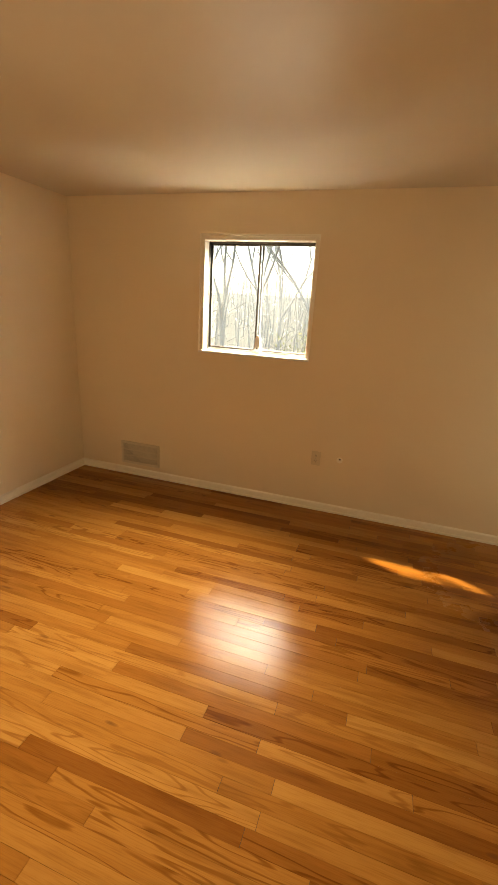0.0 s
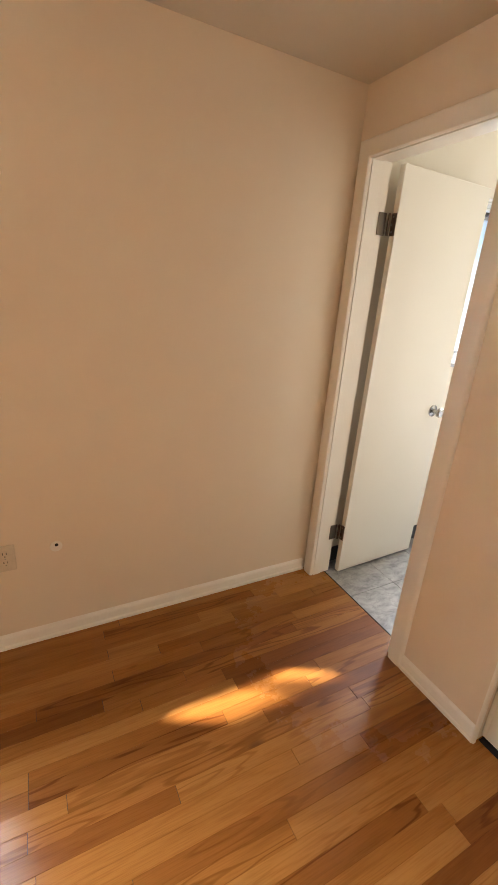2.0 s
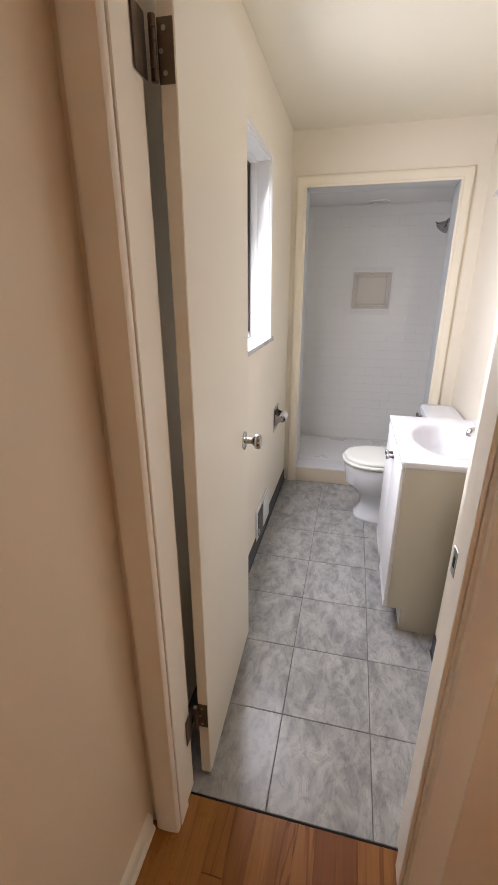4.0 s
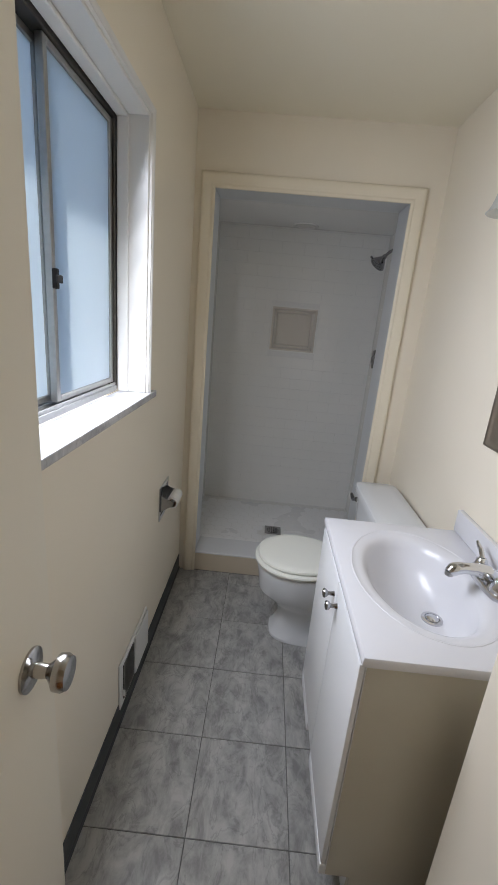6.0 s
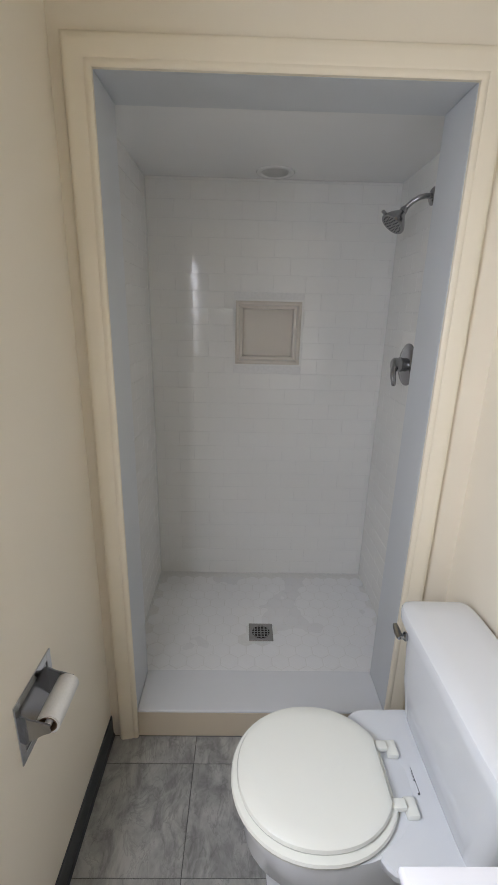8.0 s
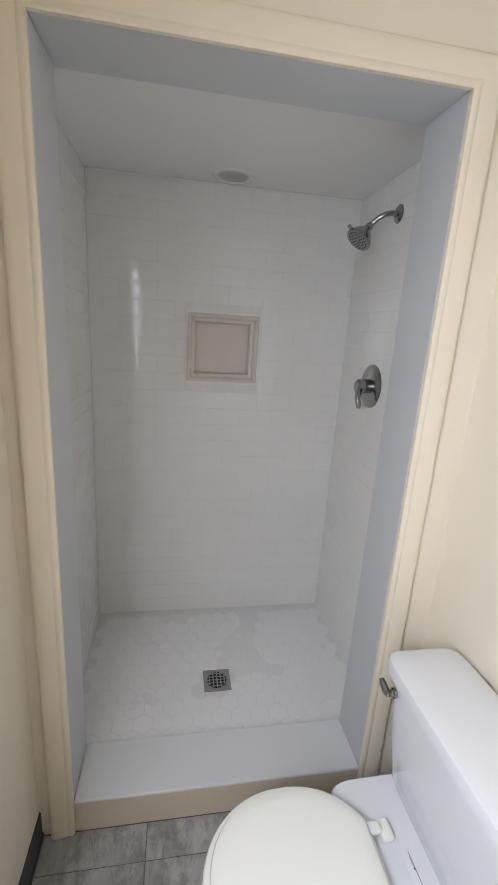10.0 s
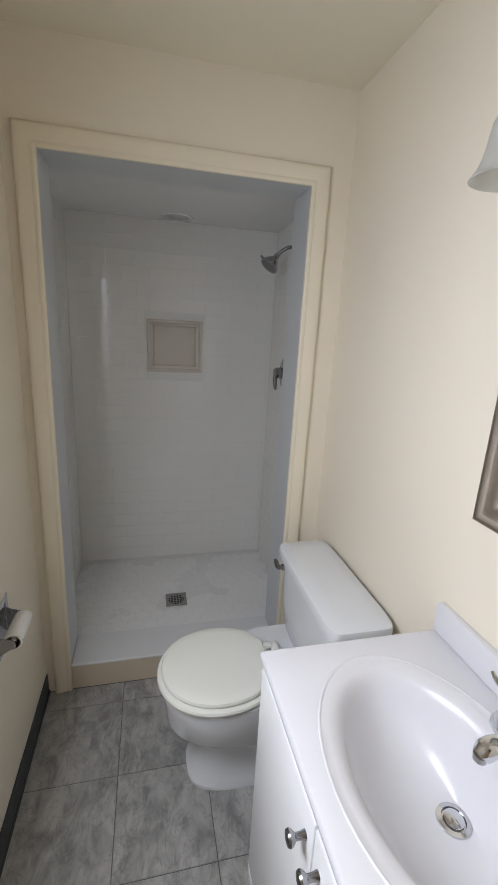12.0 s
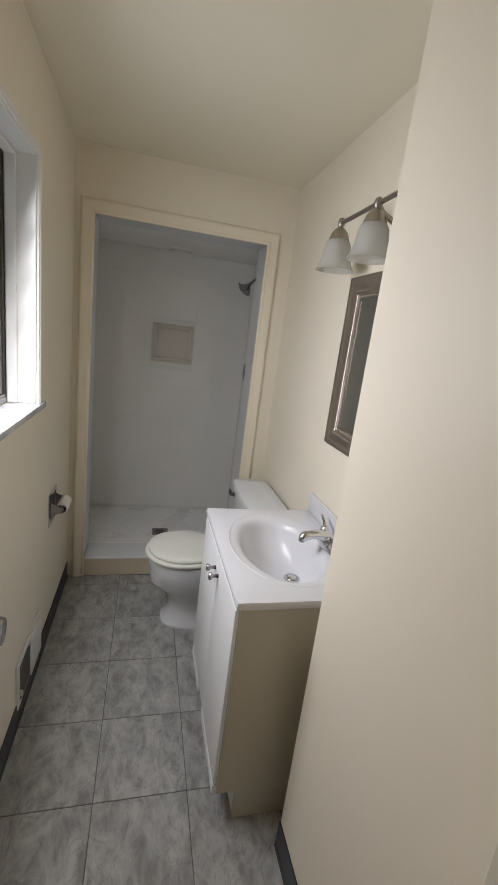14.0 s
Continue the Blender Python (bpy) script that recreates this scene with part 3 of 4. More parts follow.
# bathroom window: moulded casing, white reveal, marble stool
x0, x1, z0, z1 = WIN_BATH
rev = bmesh.new()
for a in ((x0 + 0.0005, x0 + 0.014, 3.534, 3.628, z0 + 0.026, z1 - 0.0005), (x1 - 0.014, x1 - 0.0005, 3.534, 3.628, z0 + 0.026, z1 - 0.0005), (x0 + 0.014, x1 - 0.014, 3.534, 3.628, z1 - 0.014, z1 - 0.0005)):
    box(rev, *a, bevel=0.002)
for a in ((x0 + 0.014, x0 + 0.026, 3.592, 3.628, z0 + 0.026, z1 - 0.015), (x1 - 0.026, x1 - 0.014, 3.592, 3.628, z0 + 0.026, z1 - 0.015), (x0 + 0.026, x1 - 0.026, 3.592, 3.628, z1 - 0.026, z1 - 0.014)):
    box(rev, *a, bevel=0.005, segments=2)
tagged(finish("trim_window_reveal", rev, WHITE_WOOD), "white painted wooden reveal of the bathroom window", "window trim", kind="structure")
casing("trim_window_bathroom", Y_NORTH, -1, x0 + 0.006, x1 - 0.006, z1 - 0.006, 0.017, WHITE_WOOD, "narrow white painted stepped casing round the bathroom window", axis="y", bottom=z0 + 0.026)
tagged(finish("sill_bathroom", boxes((x0 - 0.065, x1 + 0.064, 3.515, 3.629, z0 + 0.002, z0 + 0.0255), bevel=0.003, segments=2), MARBLE), "white veined marble window sill slab", "window sill", kind="structure")

# small white block standing at the meeting stile of the bedroom window
lock = thing("window_lock", (-0.695, 3.585, WIN_BED[2] + 0.0115), "small white plastic window lock with a dark hole", "window lock")
bm = bmesh.new()
rings(bm, [[Vector((sx * w, sy * d, z)) for sx, sy in ((-1, -1), (1, -1), (1, 1), (-1, 1))] for z, w, d in ((0, 0.031, 0.016), (0.026, 0.031, 0.016), (0.032, 0.021, 0.013), (0.118, 0.020, 0.011), (0.136, 0.013, 0.009), (0.142, 0.006, 0.006))])
part("body", bm, PLASTIC, lock)
part("hole", lathe([(0.008, -0.0175), (0.008, -0.010)], "y", (0, 0, 0.045), 12), DARK, lock, "dark round hole")

# ---------------------------------------------------------------- bathroom door
leaf_turn = math.degrees(math.atan2(0.021, 0.586))
door = tagged(new("door_1"), "ivory painted flush door, open against the bathroom wall", "door", kind="structure")
door.matrix_world = pose(1.486, 3.414, 0.012, 0, 0, leaf_turn)
part("leaf", boxes((0.0, 0.592, 0.0, 0.031, 0.0, 2.030), bevel=0.002), DOOR, door, smooth=False)
for side, yy in ((-1, 0.0), (1, 0.031)):
    k = part("door_knob", lathe([(0.033, 0.0), (0.033, 0.004), (0.026, 0.007), (0.012, 0.009), (0.0105, 0.028), (0.016, 0.034), (0.0265, 0.042), (0.0275, 0.052), (0.024, 0.060), (0.012, 0.062)],
             "y", (0, 0, 0), 24), KNOB, door, "round satin chrome knob")
    k.matrix_local = pose(0.522, yy, 0.925, 0, 0, 180 if side < 0 else 0) @ Matrix.Diagonal((1, 1 if side < 0 else 0.75, 1, 1))
for zc in (0.248, 1.80):
    hg = part("hinge", boxes((-0.0025, 0.0, 0.002, 0.030, zc - 0.045, zc + 0.045), bevel=0.0008), BRONZE, door, "worn dark bronze butt hinge", smooth=False)
    part("jamb_leaf", boxes((-0.066, -0.020, 0.0432, 0.0456, zc - 0.045, zc + 0.045), bevel=0.0008), BRONZE, hg, smooth=False)
    kn = bmesh.new()
    for i in range(5):
        lathe([(0.0062, zc - 0.045 + i * 0.018 + 0.0006), (0.0062, zc - 0.045 + (i + 1) * 0.018 - 0.0006)], "z", (-0.012, 0.034, 0), 12, bm=kn)
    part("knuckle", kn, BRONZE, hg)
    sc = bmesh.new()
    for dz in (-0.03, 0.0, 0.03):
        lathe([(0.0042, -0.0036), (0.003, -0.0026)], "x", (0, 0.018 + (0.006 if dz == 0 else 0), zc + dz), 10, bm=sc)
    part("screw", sc, STEEL, hg)

# sliding closet doors
for i, (a, b, xx) in enumerate(((1.64, 2.422, 1.366), (0.905, 1.70, 1.402))):
    d = tagged(new("closet_door"), "ivory painted flush sliding closet door above a dark floor gap", "closet door", "sliding closet doors")
    d.location = (xx, (a + b) / 2, 0.022)
    w = (b - a) / 2
    part("panel", boxes((0.0, 0.028, -w, w, 0.0, 1.99), bevel=0.002), DOOR, d, smooth=False)
    part("edge_strip", boxes((-0.003, 0.0, w - 0.016, w - 0.001, 0.01, 1.98), bevel=0.001), TRIM, d, smooth=False)
    part("floor_guide", boxes((0.004, 0.024, -w + 0.04, -w + 0.08, -0.022, 0.0)), DARK, d, smooth=False)
block("closet_track", [(X_EAST + 0.02, X_BATH - 0.004, 0.906, 2.42, -0.002, 0.004)], DARK, "dark metal floor track of the closet doors", "door track")

# ---------------------------------------------------------------- bedroom fixtures
def wall_grille(name, x0, x1, z0, z1, bars, groups, label):
    g = thing(name, ((x0 + x1) / 2, Y_NORTH, (z0 + z1) / 2), label, "air vent")
    hw, hh = (x1 - x0) / 2, (z1 - z0) / 2
    part("backing", boxes((-hw + 0.02, hw - 0.02, -0.004, -0.0005, -hh + 0.02, hh - 0.02)), DARK, g, smooth=False)
    part("frame", boxes((-hw, -hw + 0.022, -0.012, 0, -hh, hh), (hw - 0.022, hw, -0.012, 0, -hh, hh), (-hw + 0.022, hw - 0.022, -0.012, 0, -hh, -hh + 0.022),
                        (-hw + 0.022, hw - 0.022, -0.012, 0, hh - 0.022, hh), bevel=0.003), GRILLE, g, smooth=False)
    inner = 2 * hw - 0.044
    first = None
    for i in range(bars):
        xx = -hw + 0.022 + inner * (i + 0.5) / bars
        if first is None:
            first = part("slat", boxes((-0.0026, 0.0026, -0.010, -0.004, -hh + 0.022, hh - 0.022)), GRILLE, g, smooth=False)
            first.location.x = xx
        else:
            s = new("slat", first.data)
            s.parent, s.location = g, (xx, 0, 0)
    for j in range(1, groups):
        zz = -hh + 0.022 + (2 * hh - 0.044) * j / groups
        part("rail", boxes((-hw + 0.022, hw - 0.022, -0.011, -0.004, zz - 0.004, zz + 0.004)), GRILLE, g, smooth=False)
    return g


wall_grille("wall_vent", -1.932, -1.538, 0.105, 0.315, 34, 3, "beige enamelled steel wall register with fine upright slats")
outlet = thing("wall_outlet", (-0.142, Y_NORTH, 0.438), "almond plastic double electrical outlet on the wall", "outlet")
part("plate", boxes((-0.036, 0.036, -0.006, 0, -0.058, 0.058), bevel=0.004, segments=2), ALMOND, outlet)
for dz in (-0.02, 0.02):
    r = part("socket", lathe([(0.0165, -0.0085), (0.0165, -0.006)], "y", (0, 0, dz), 20), ALMOND, outlet)
    part("slot", boxes((-0.0075, -0.005, -0.0092, -0.0085, dz + 0.001, dz + 0.010), (0.005, 0.0075, -0.0092, -0.0085, dz + 0.001, dz + 0.009), (-0.002, 0.002, -0.0092, -0.0085, dz - 0.010, dz - 0.006)), DARK, r, smooth=False)
part("screw", lathe([(0.003, -0.0072), (0.003, -0.006)], "y", (0, 0, 0), 10), STEEL, outlet)
hole = thing("cable_plate", (0.042, Y_NORTH, 0.450), "small cream patch with a dark cable hole in the wall", "cable outlet")
part("disc", lathe([(0.022, -0.003), (0.024, -0.001), (0.024, 0.0)], "y", (0, 0, 0), 20), TRIM, hole)
part("cable_hole", lathe([(0.007, -0.0042), (0.007, -0.003)], "y", (0.002, 0, 0.008), 12), DARK, hole)

# ---------------------------------------------------------------- bathroom: floor register, paper holder
reg = thing("wall_register", (2.845, Y_NORTH, 0.165), "white steel wall register with a grille and a plain deflector", "air vent")
part("plate", boxes((-0.165, 0.165, -0.008, 0, -0.098, 0.098), bevel=0.003), VENT_WHITE, reg, smooth=False)
part("backing", boxes((-0.135, -0.02, -0.0088, -0.008, -0.075, 0.075)), DARK, reg, smooth=False)
first = None
for i in range(13):
    s = new("slat", first.data) if first else part("slat", boxes((-0.0015, 0.0015, -0.014, -0.0088, -0.075, 0.075)), STEEL, reg, smooth=False)
    first = first or s
    s.parent = reg
    s.location = (-0.129 + i * 0.0086, 0, 0)
part("deflector", boxes((-0.008, 0.16, -0.016, -0.008, -0.085, 0.085), bevel=0.003), VENT_WHITE, reg, "plain white deflector sheet", smooth=False)
part("lever", boxes((-0.151, -0.143, -0.02, -0.008, -0.045, -0.02), bevel=0.002), VENT_WHITE, reg)

tp = thing("paper_holder", (3.275, Y_NORTH, 0.643), "recessed chrome toilet paper holder set in the wall", "paper holder")
part("plate", boxes((-0.083, -0.064, -0.004, 0, -0.08, 0.08), (0.064, 0.083, -0.004, 0, -0.08, 0.08), (-0.064, 0.064, -0.004, 0, -0.08, -0.06), (-0.064, 0.064, -0.004, 0, 0.06, 0.08), bevel=0.0012), CHROME, tp, smooth=False)
# flat sheet; the recess shade is put into its darker metal
part("recess", boxes((-0.064, 0.064, -0.0012, -0.0004, -0.06, 0.06)), SHOWER_CHROME, tp, "flat steel sheet toned dark as the shaded recess", smooth=False)
for sx in (-1, 1):
    ear = bmesh.new()
    rings(ear, [[Vector((sx * 0.0645 + dx, y, z)) for dx, y, z in ((-0.002, y, z0), (0.002, y, z0), (0.002, y, z1), (-0.002, y, z1))] for y, z0, z1 in ((-0.003, -0.040, 0.040), (-0.020, -0.026, 0.030), (-0.046, -0.010, 0.022), (-0.062, -0.004, 0.016))])
    part("bracket", ear, SHOWER_CHROME, tp)
part("roller", lathe([(0.008, -0.063), (0.008, 0.063)], "x", (0, -0.052, 0.006), 14), PLASTIC, tp)
roll = thing("toilet_paper", (3.275, Y_NORTH - 0.052, 0.649), "nearly used-up white toilet paper roll on its holder", "toilet paper")
outer = bmesh.new()
rings(outer, [[Vector((x, r * math.cos(2 * math.pi * i / 28), r * math.sin(2 * math.pi * i / 28))) for i in range(28)] for x, r in ((-0.055, 0.020), (-0.055, 0.0255), (-0.02, 0.0262), (0.055, 0.0255), (0.055, 0.020))], False, False)
part("paper", outer, PAPER, roll)
core = bmesh.new()
rings(core, [[Vector((x, r * math.cos(2 * math.pi * i / 28), r * math.sin(2 * math.pi * i / 28))) for i in range(28)] for x, r in ((-0.056, 0.0185), (-0.056, 0.0199), (0.056, 0.0199), (0.056, 0.0185), (-0.056, 0.0185))], False, False)
part("cardboard_tube", core, CARD, roll, "brown cardboard tube")

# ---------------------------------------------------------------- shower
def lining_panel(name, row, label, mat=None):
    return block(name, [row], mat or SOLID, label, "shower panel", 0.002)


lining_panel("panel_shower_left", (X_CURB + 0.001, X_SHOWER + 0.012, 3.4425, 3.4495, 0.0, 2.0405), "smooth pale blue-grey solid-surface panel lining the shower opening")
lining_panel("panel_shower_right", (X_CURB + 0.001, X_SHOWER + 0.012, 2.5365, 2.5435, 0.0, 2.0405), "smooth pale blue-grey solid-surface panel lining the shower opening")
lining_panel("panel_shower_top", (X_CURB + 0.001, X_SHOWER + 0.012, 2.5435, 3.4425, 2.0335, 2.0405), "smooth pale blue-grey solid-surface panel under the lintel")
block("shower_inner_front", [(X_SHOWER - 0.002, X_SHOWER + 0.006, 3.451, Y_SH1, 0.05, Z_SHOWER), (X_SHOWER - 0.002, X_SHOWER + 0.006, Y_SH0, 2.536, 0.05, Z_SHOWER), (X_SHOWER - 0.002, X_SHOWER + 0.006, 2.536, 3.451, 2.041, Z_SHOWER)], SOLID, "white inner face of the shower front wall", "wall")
block("curb", [(X_CURB - 0.004, X_SHOWER + 0.01, 2.5437, 3.4423, 0.0, 0.112)], CURB_TAN, "tan painted front of the raised shower curb", "curb", 0.002)
block("curb_cap", [(X_CURB - 0.006, X_SHOWER + 0.016, 2.5437, 3.4423, 0.112, 0.1225)], CAP, "white solid-surface cap on the shower curb", "curb", 0.003)
shower_floor = block("floor_shower", [(X_SHOWER + 0.01, 4.78, Y_SH0, Y_NORTH, 0.0, 0.0674)], HEX_GROUT, "white hexagon mosaic shower floor sloping to a drain", "floor")
back_wall = holed_wall("wall_shower_back", "y", X_BACK + 0.0013, 4.80, Y_SH0 - 0.1, Y_NORTH, 0.0, 2.4, [(2.826, 3.102, 1.288, 1.544)], HEX_GROUT, "white glazed subway tile shower wall with a niche")
side_s = block("wall_shower_south", [(X_SHOWER - 0.0035, 4.80, 2.26, Y_SH0 - 0.0013, 0.0, 2.4)], HEX_GROUT, "white glazed subway tile shower side wall", "wall")
side_n = block("wall_shower_north", [(X_SHOWER + 0.006, 4.644, Y_SH1 + 0.0013, Y_NORTH - 0.0005, 0.0, 2.4)], HEX_GROUT, "white glazed subway tile shower side wall", "wall")

niche = thing("shower_niche", (X_BACK, 2.964, 1.416), "beige recessed shower niche with a raised stepped rim", "niche")
nb = bmesh.new()
loops = []
for hw, hh, x in ((0.158, 0.148, 0.004), (0.158, 0.148, -0.010), (0.150, 0.140, -0.014), (0.142, 0.132, -0.010), (0.136, 0.126, 0.010), (0.124, 0.114, 0.014), (0.121, 0.111, 0.055)):
    loops.append([Vector((x, -hw, -hh)), Vector((x, hw, -hh)), Vector((x, hw, hh)), Vector((x, -hw, hh))])
rings(nb, loops, False, True)
part("recess", nb, NICHE, niche, smooth=False)
rim = bmesh.new()
rings(rim, [[Vector((x, -w, -h)), Vector((x, w, -h)), Vector((x, w, h)), Vector((x, -w, h))] for w, h, x in ((0.1665, 0.1565, 0.006), (0.1665, 0.1565, -0.006), (0.1585, 0.1485, -0.006), (0.1585, 0.1485, 0.006))], False, False)
part("rim", rim, SUBWAY, niche, "white tile edging", smooth=False)

drain = thing("shower_drain", (4.16, 2.975, 0.0695), "square brushed steel shower drain grate", "drain")
part("plate", boxes((-0.056, 0.056, -0.056, 0.056, 0.0, 0.003), bevel=0.001), SHOWER_CHROME, drain, smooth=False)
part("well", lathe([(0.041, 0.003), (0.041, 0.0034)], "z", (0, 0, 0), 28), DARK, drain)
grid = bmesh.new()
for i in range(-2, 3):
    half = math.sqrt(max(0.041 ** 2 - (i * 0.0155) ** 2, 0))
    box(grid, i * 0.0155 - 0.0024, i * 0.0155 + 0.0024, -half, half, 0.0034, 0.0048)
    box(grid, -half, half, i * 0.0155 - 0.0024, i * 0.0155 + 0.0024, 0.0036, 0.0050)
part("grate", grid, SHOWER_CHROME, drain, smooth=False)

head = thing("overhead_shower", (4.277, Y_SH0, 1.938), "chrome shower head on a bent arm on the tiled wall", "shower head")
part("flange", lathe([(0.032, 0.0), (0.031, 0.004), (0.024, 0.009), (0.012, 0.011)], "y", (0, 0, 0), 24), SHOWER_CHROME, head)
part("arm", tube([(0, 0.004, 0), (0.002, 0.026, 0.001), (0.008, 0.046, -0.003), (0.02, 0.066, -0.014), (0.032, 0.080, -0.028), (0.036, 0.086, -0.034)], 0.0095, 14), SHOWER_CHROME, head)
hd = lathe([(0.012, 0.0), (0.015, 0.012), (0.014, 0.02), (0.020, 0.028), (0.034, 0.046), (0.046, 0.064), (0.050, 0.072), (0.048, 0.078), (0.0, 0.079)], "z", (0, 0, 0), 28)
rose = part("rose", hd, SHOWER_CHROME, head)
rose.matrix_local = Matrix.Translation((0.036, 0.086, -0.034)) @ Vector((-0.12, 0.62, -0.78)).to_track_quat("Z", "Y").to_matrix().to_4x4()
nz = bmesh.new()
for r, n in ((0.012, 6), (0.024, 12), (0.036, 18)):
    for i in range(n):
        a = 2 * math.pi * i / n
        lathe([(0.0022, 0.079), (0.0016, 0.0815)], "z", (r * math.cos(a), r * math.sin(a), 0), 6, bm=nz)
part("nozzle", nz, INK, rose)
tab = part("tab", boxes((-0.006, 0.006, 0.044, 0.064, 0.066, 0.076), bevel=0.002), SHOWER_CHROME, rose)

valve = thing("shower_valve", (4.315, Y_SH0, 1.314), "round chrome shower valve plate with a lever handle", "shower valve")
part("plate", lathe([(0.088, 0.0), (0.087, 0.004), (0.078, 0.010), (0.050, 0.015), (0.030, 0.017)], "y", (0, 0, 0), 36), SHOWER_CHROME, valve)
lev = part("handle", lathe([(0.028, 0.016), (0.030, 0.03), (0.028, 0.058), (0.020, 0.066), (0.0, 0.067)], "y", (0, 0, 0), 24), SHOWER_CHROME, valve)
part("lever", tube([(-0.010, 0.050, -0.006), (-0.028, 0.066, -0.020), (-0.042, 0.070, -0.045), (-0.050, 0.066, -0.074), (-0.052, 0.066, -0.084)], [0.014, 0.013, 0.011, 0.010, 0.006], 12), SHOWER_CHROME, lev)

spot = thing("recessed_light", (4.54, 2.962, Z_SHOWER), "small white recessed ceiling light, switched off", "ceiling light")
part("ring", lathe([(0.082, 0.0), (0.080, -0.005), (0.066, -0.008), (0.056, -0.004)], "z", (0, 0, 0), 32, cap0=False, cap1=False), SHOWER_PAINT, spot)
part("lens", lathe([(0.057, -0.0035), (0.03, -0.006), (0.0, -0.0065)], "z", (0, 0, 0), 32, cap0=False), SHADE, spot, "frosted lens")

# ---------------------------------------------------------------- toilet
toilet = thing("toilet", (3.288, Y_BATH, 0.0), "white porcelain two-piece toilet with its lid closed", "toilet")
tank = bmesh.new()
rings(tank, [oval(0, 0.118, z, w, d, 40, 7.0) for z, w, d in ((0.385, 0.205, 0.078), (0.39, 0.212, 0.082), (0.50, 0.236, 0.092), (0.676, 0.256, 0.098))])
tank_ob = part("tank", tank, PORCELAIN, toilet)
lid = bmesh.new()
rings(lid, [oval(0, 0.125, z, w, d, 40, 9.0) for z, w, d in ((0.677, 0.262, 0.100), (0.682, 0.269, 0.105), (0.708, 0.270, 0.106), (0.716, 0.267, 0.103), (0.7205, 0.258, 0.094), (0.722, 0.20, 0.05))])
part("tank_lid", lid, PORCELAIN, toilet)
flush = part("flush_lever", lathe([(0.013, 0.0), (0.013, 0.006), (0.008, 0.010), (0.008, 0.018)], "y", (0.212, 0.214, 0.640), 16), SHOWER_CHROME, tank_ob, "chrome flush lever")
part("lever_arm", tube([(0.206, 0.234, 0.640), (0.219, 0.236, 0.643), (0.234, 0.238, 0.652), (0.242, 0.239, 0.660)], [0.008, 0.010, 0.009, 0.006], 10), SHOWER_CHROME, flush)
bowl = bmesh.new()
loops = [oval(0, cy, z, rx, ry, 40, p) for z, cy, rx, ry, p in (
    (0.0, 0.355, 0.118, 0.245, 3.2), (0.012, 0.355, 0.118, 0.245, 3.2), (0.03, 0.352, 0.108, 0.235, 3.0), (0.09, 0.345, 0.098, 0.218, 2.8), (0.15, 0.352, 0.106, 0.216, 2.6),
    (0.20, 0.385, 0.132, 0.228, 2.35), (0.25, 0.436, 0.164, 0.234, 2.2), (0.33, 0.458, 0.172, 0.222, 2.15), (0.375, 0.468, 0.176, 0.222, 2.15), (0.387, 0.468, 0.174, 0.220, 2.15), (0.391, 0.468, 0.165, 0.210, 2.15))]
rings(bowl, loops)
part("bowl", bowl, PORCELAIN, toilet)
deck = bmesh.new()
rings(deck, [oval(0, 0.215, z, w, d, 32, 6.0) for z, w, d in ((0.20, 0.10, 0.13), (0.32, 0.145, 0.15), (0.36, 0.195, 0.165), (0.384, 0.2, 0.168), (0.390, 0.196, 0.164))])
part("deck", deck, PORCELAIN, toilet)


def seat_loop(z, grow, flat=0.275):
    """Round-front outline with a straight back edge."""
    out = []
    for p in oval(0, 0.497, z, 0.186 + grow, 0.205 + grow, 56, 2.12):
        out.append(Vector((p.x, max(p.y, flat + 0.035 - grow), z)))
    return out


seat = bmesh.new()
rings(seat, [seat_loop(z, g) for z, g in ((0.393, -0.012), (0.396, -0.002), (0.404, 0.0), (0.410, -0.003), (0.4125, -0.012))])
part("seat", seat, SEAT, toilet, "warm white plastic seat ring")
cover = bmesh.new()
rings(cover, [seat_loop(z, g) for z, g in ((0.4135, -0.022), (0.416, -0.016), (0.423, -0.014), (0.430, -0.017), (0.4345, -0.026), (0.4365, -0.05), (0.4375, -0.12))])
part("seat_lid", cover, SEAT, toilet, "warm white plastic lid, closed")
for sx in (-0.07, 0.07):
    hcap = part("seat_hinge", boxes((sx - 0.022, sx + 0.022, 0.262, 0.292, 0.390, 0.408), bevel=0.005, segments=2), SEAT, toilet)
    part("hinge_arm", boxes((sx - 0.012, sx + 0.012, 0.290, 0.325, 0.404, 0.418), bevel=0.004, segments=2), SEAT, hcap)
part("bolt_cap", lathe([(0.014, 0.0), (0.013, 0.010), (0.006, 0.016)], "z", (-0.095, 0.36, 0.028), 16), PORCELAIN, toilet)
mark = boxes((-0.036, 0.030, 0.2386, 0.2398, 0.3902, 0.3905), (-0.036, -0.031, 0.2398, 0.2440, 0.3902, 0.3905), (-0.004, 0.0, 0.2398, 0.2432, 0.3902, 0.3905), (0.004, 0.020, 0.2412, 0.2420, 0.3902, 0.3905))
part("maker_mark", mark, INK, toilet, "small dark printed mark", smooth=False)
part("supply_pipe", tube([(-0.19, 0.012, 0.16), (-0.19, 0.05, 0.16), (-0.185, 0.07, 0.19), (-0.16, 0.10, 0.34), (-0.155, 0.11, 0.39)], 0.006, 10), CHROME, toilet, "thin chrome supply pipe")

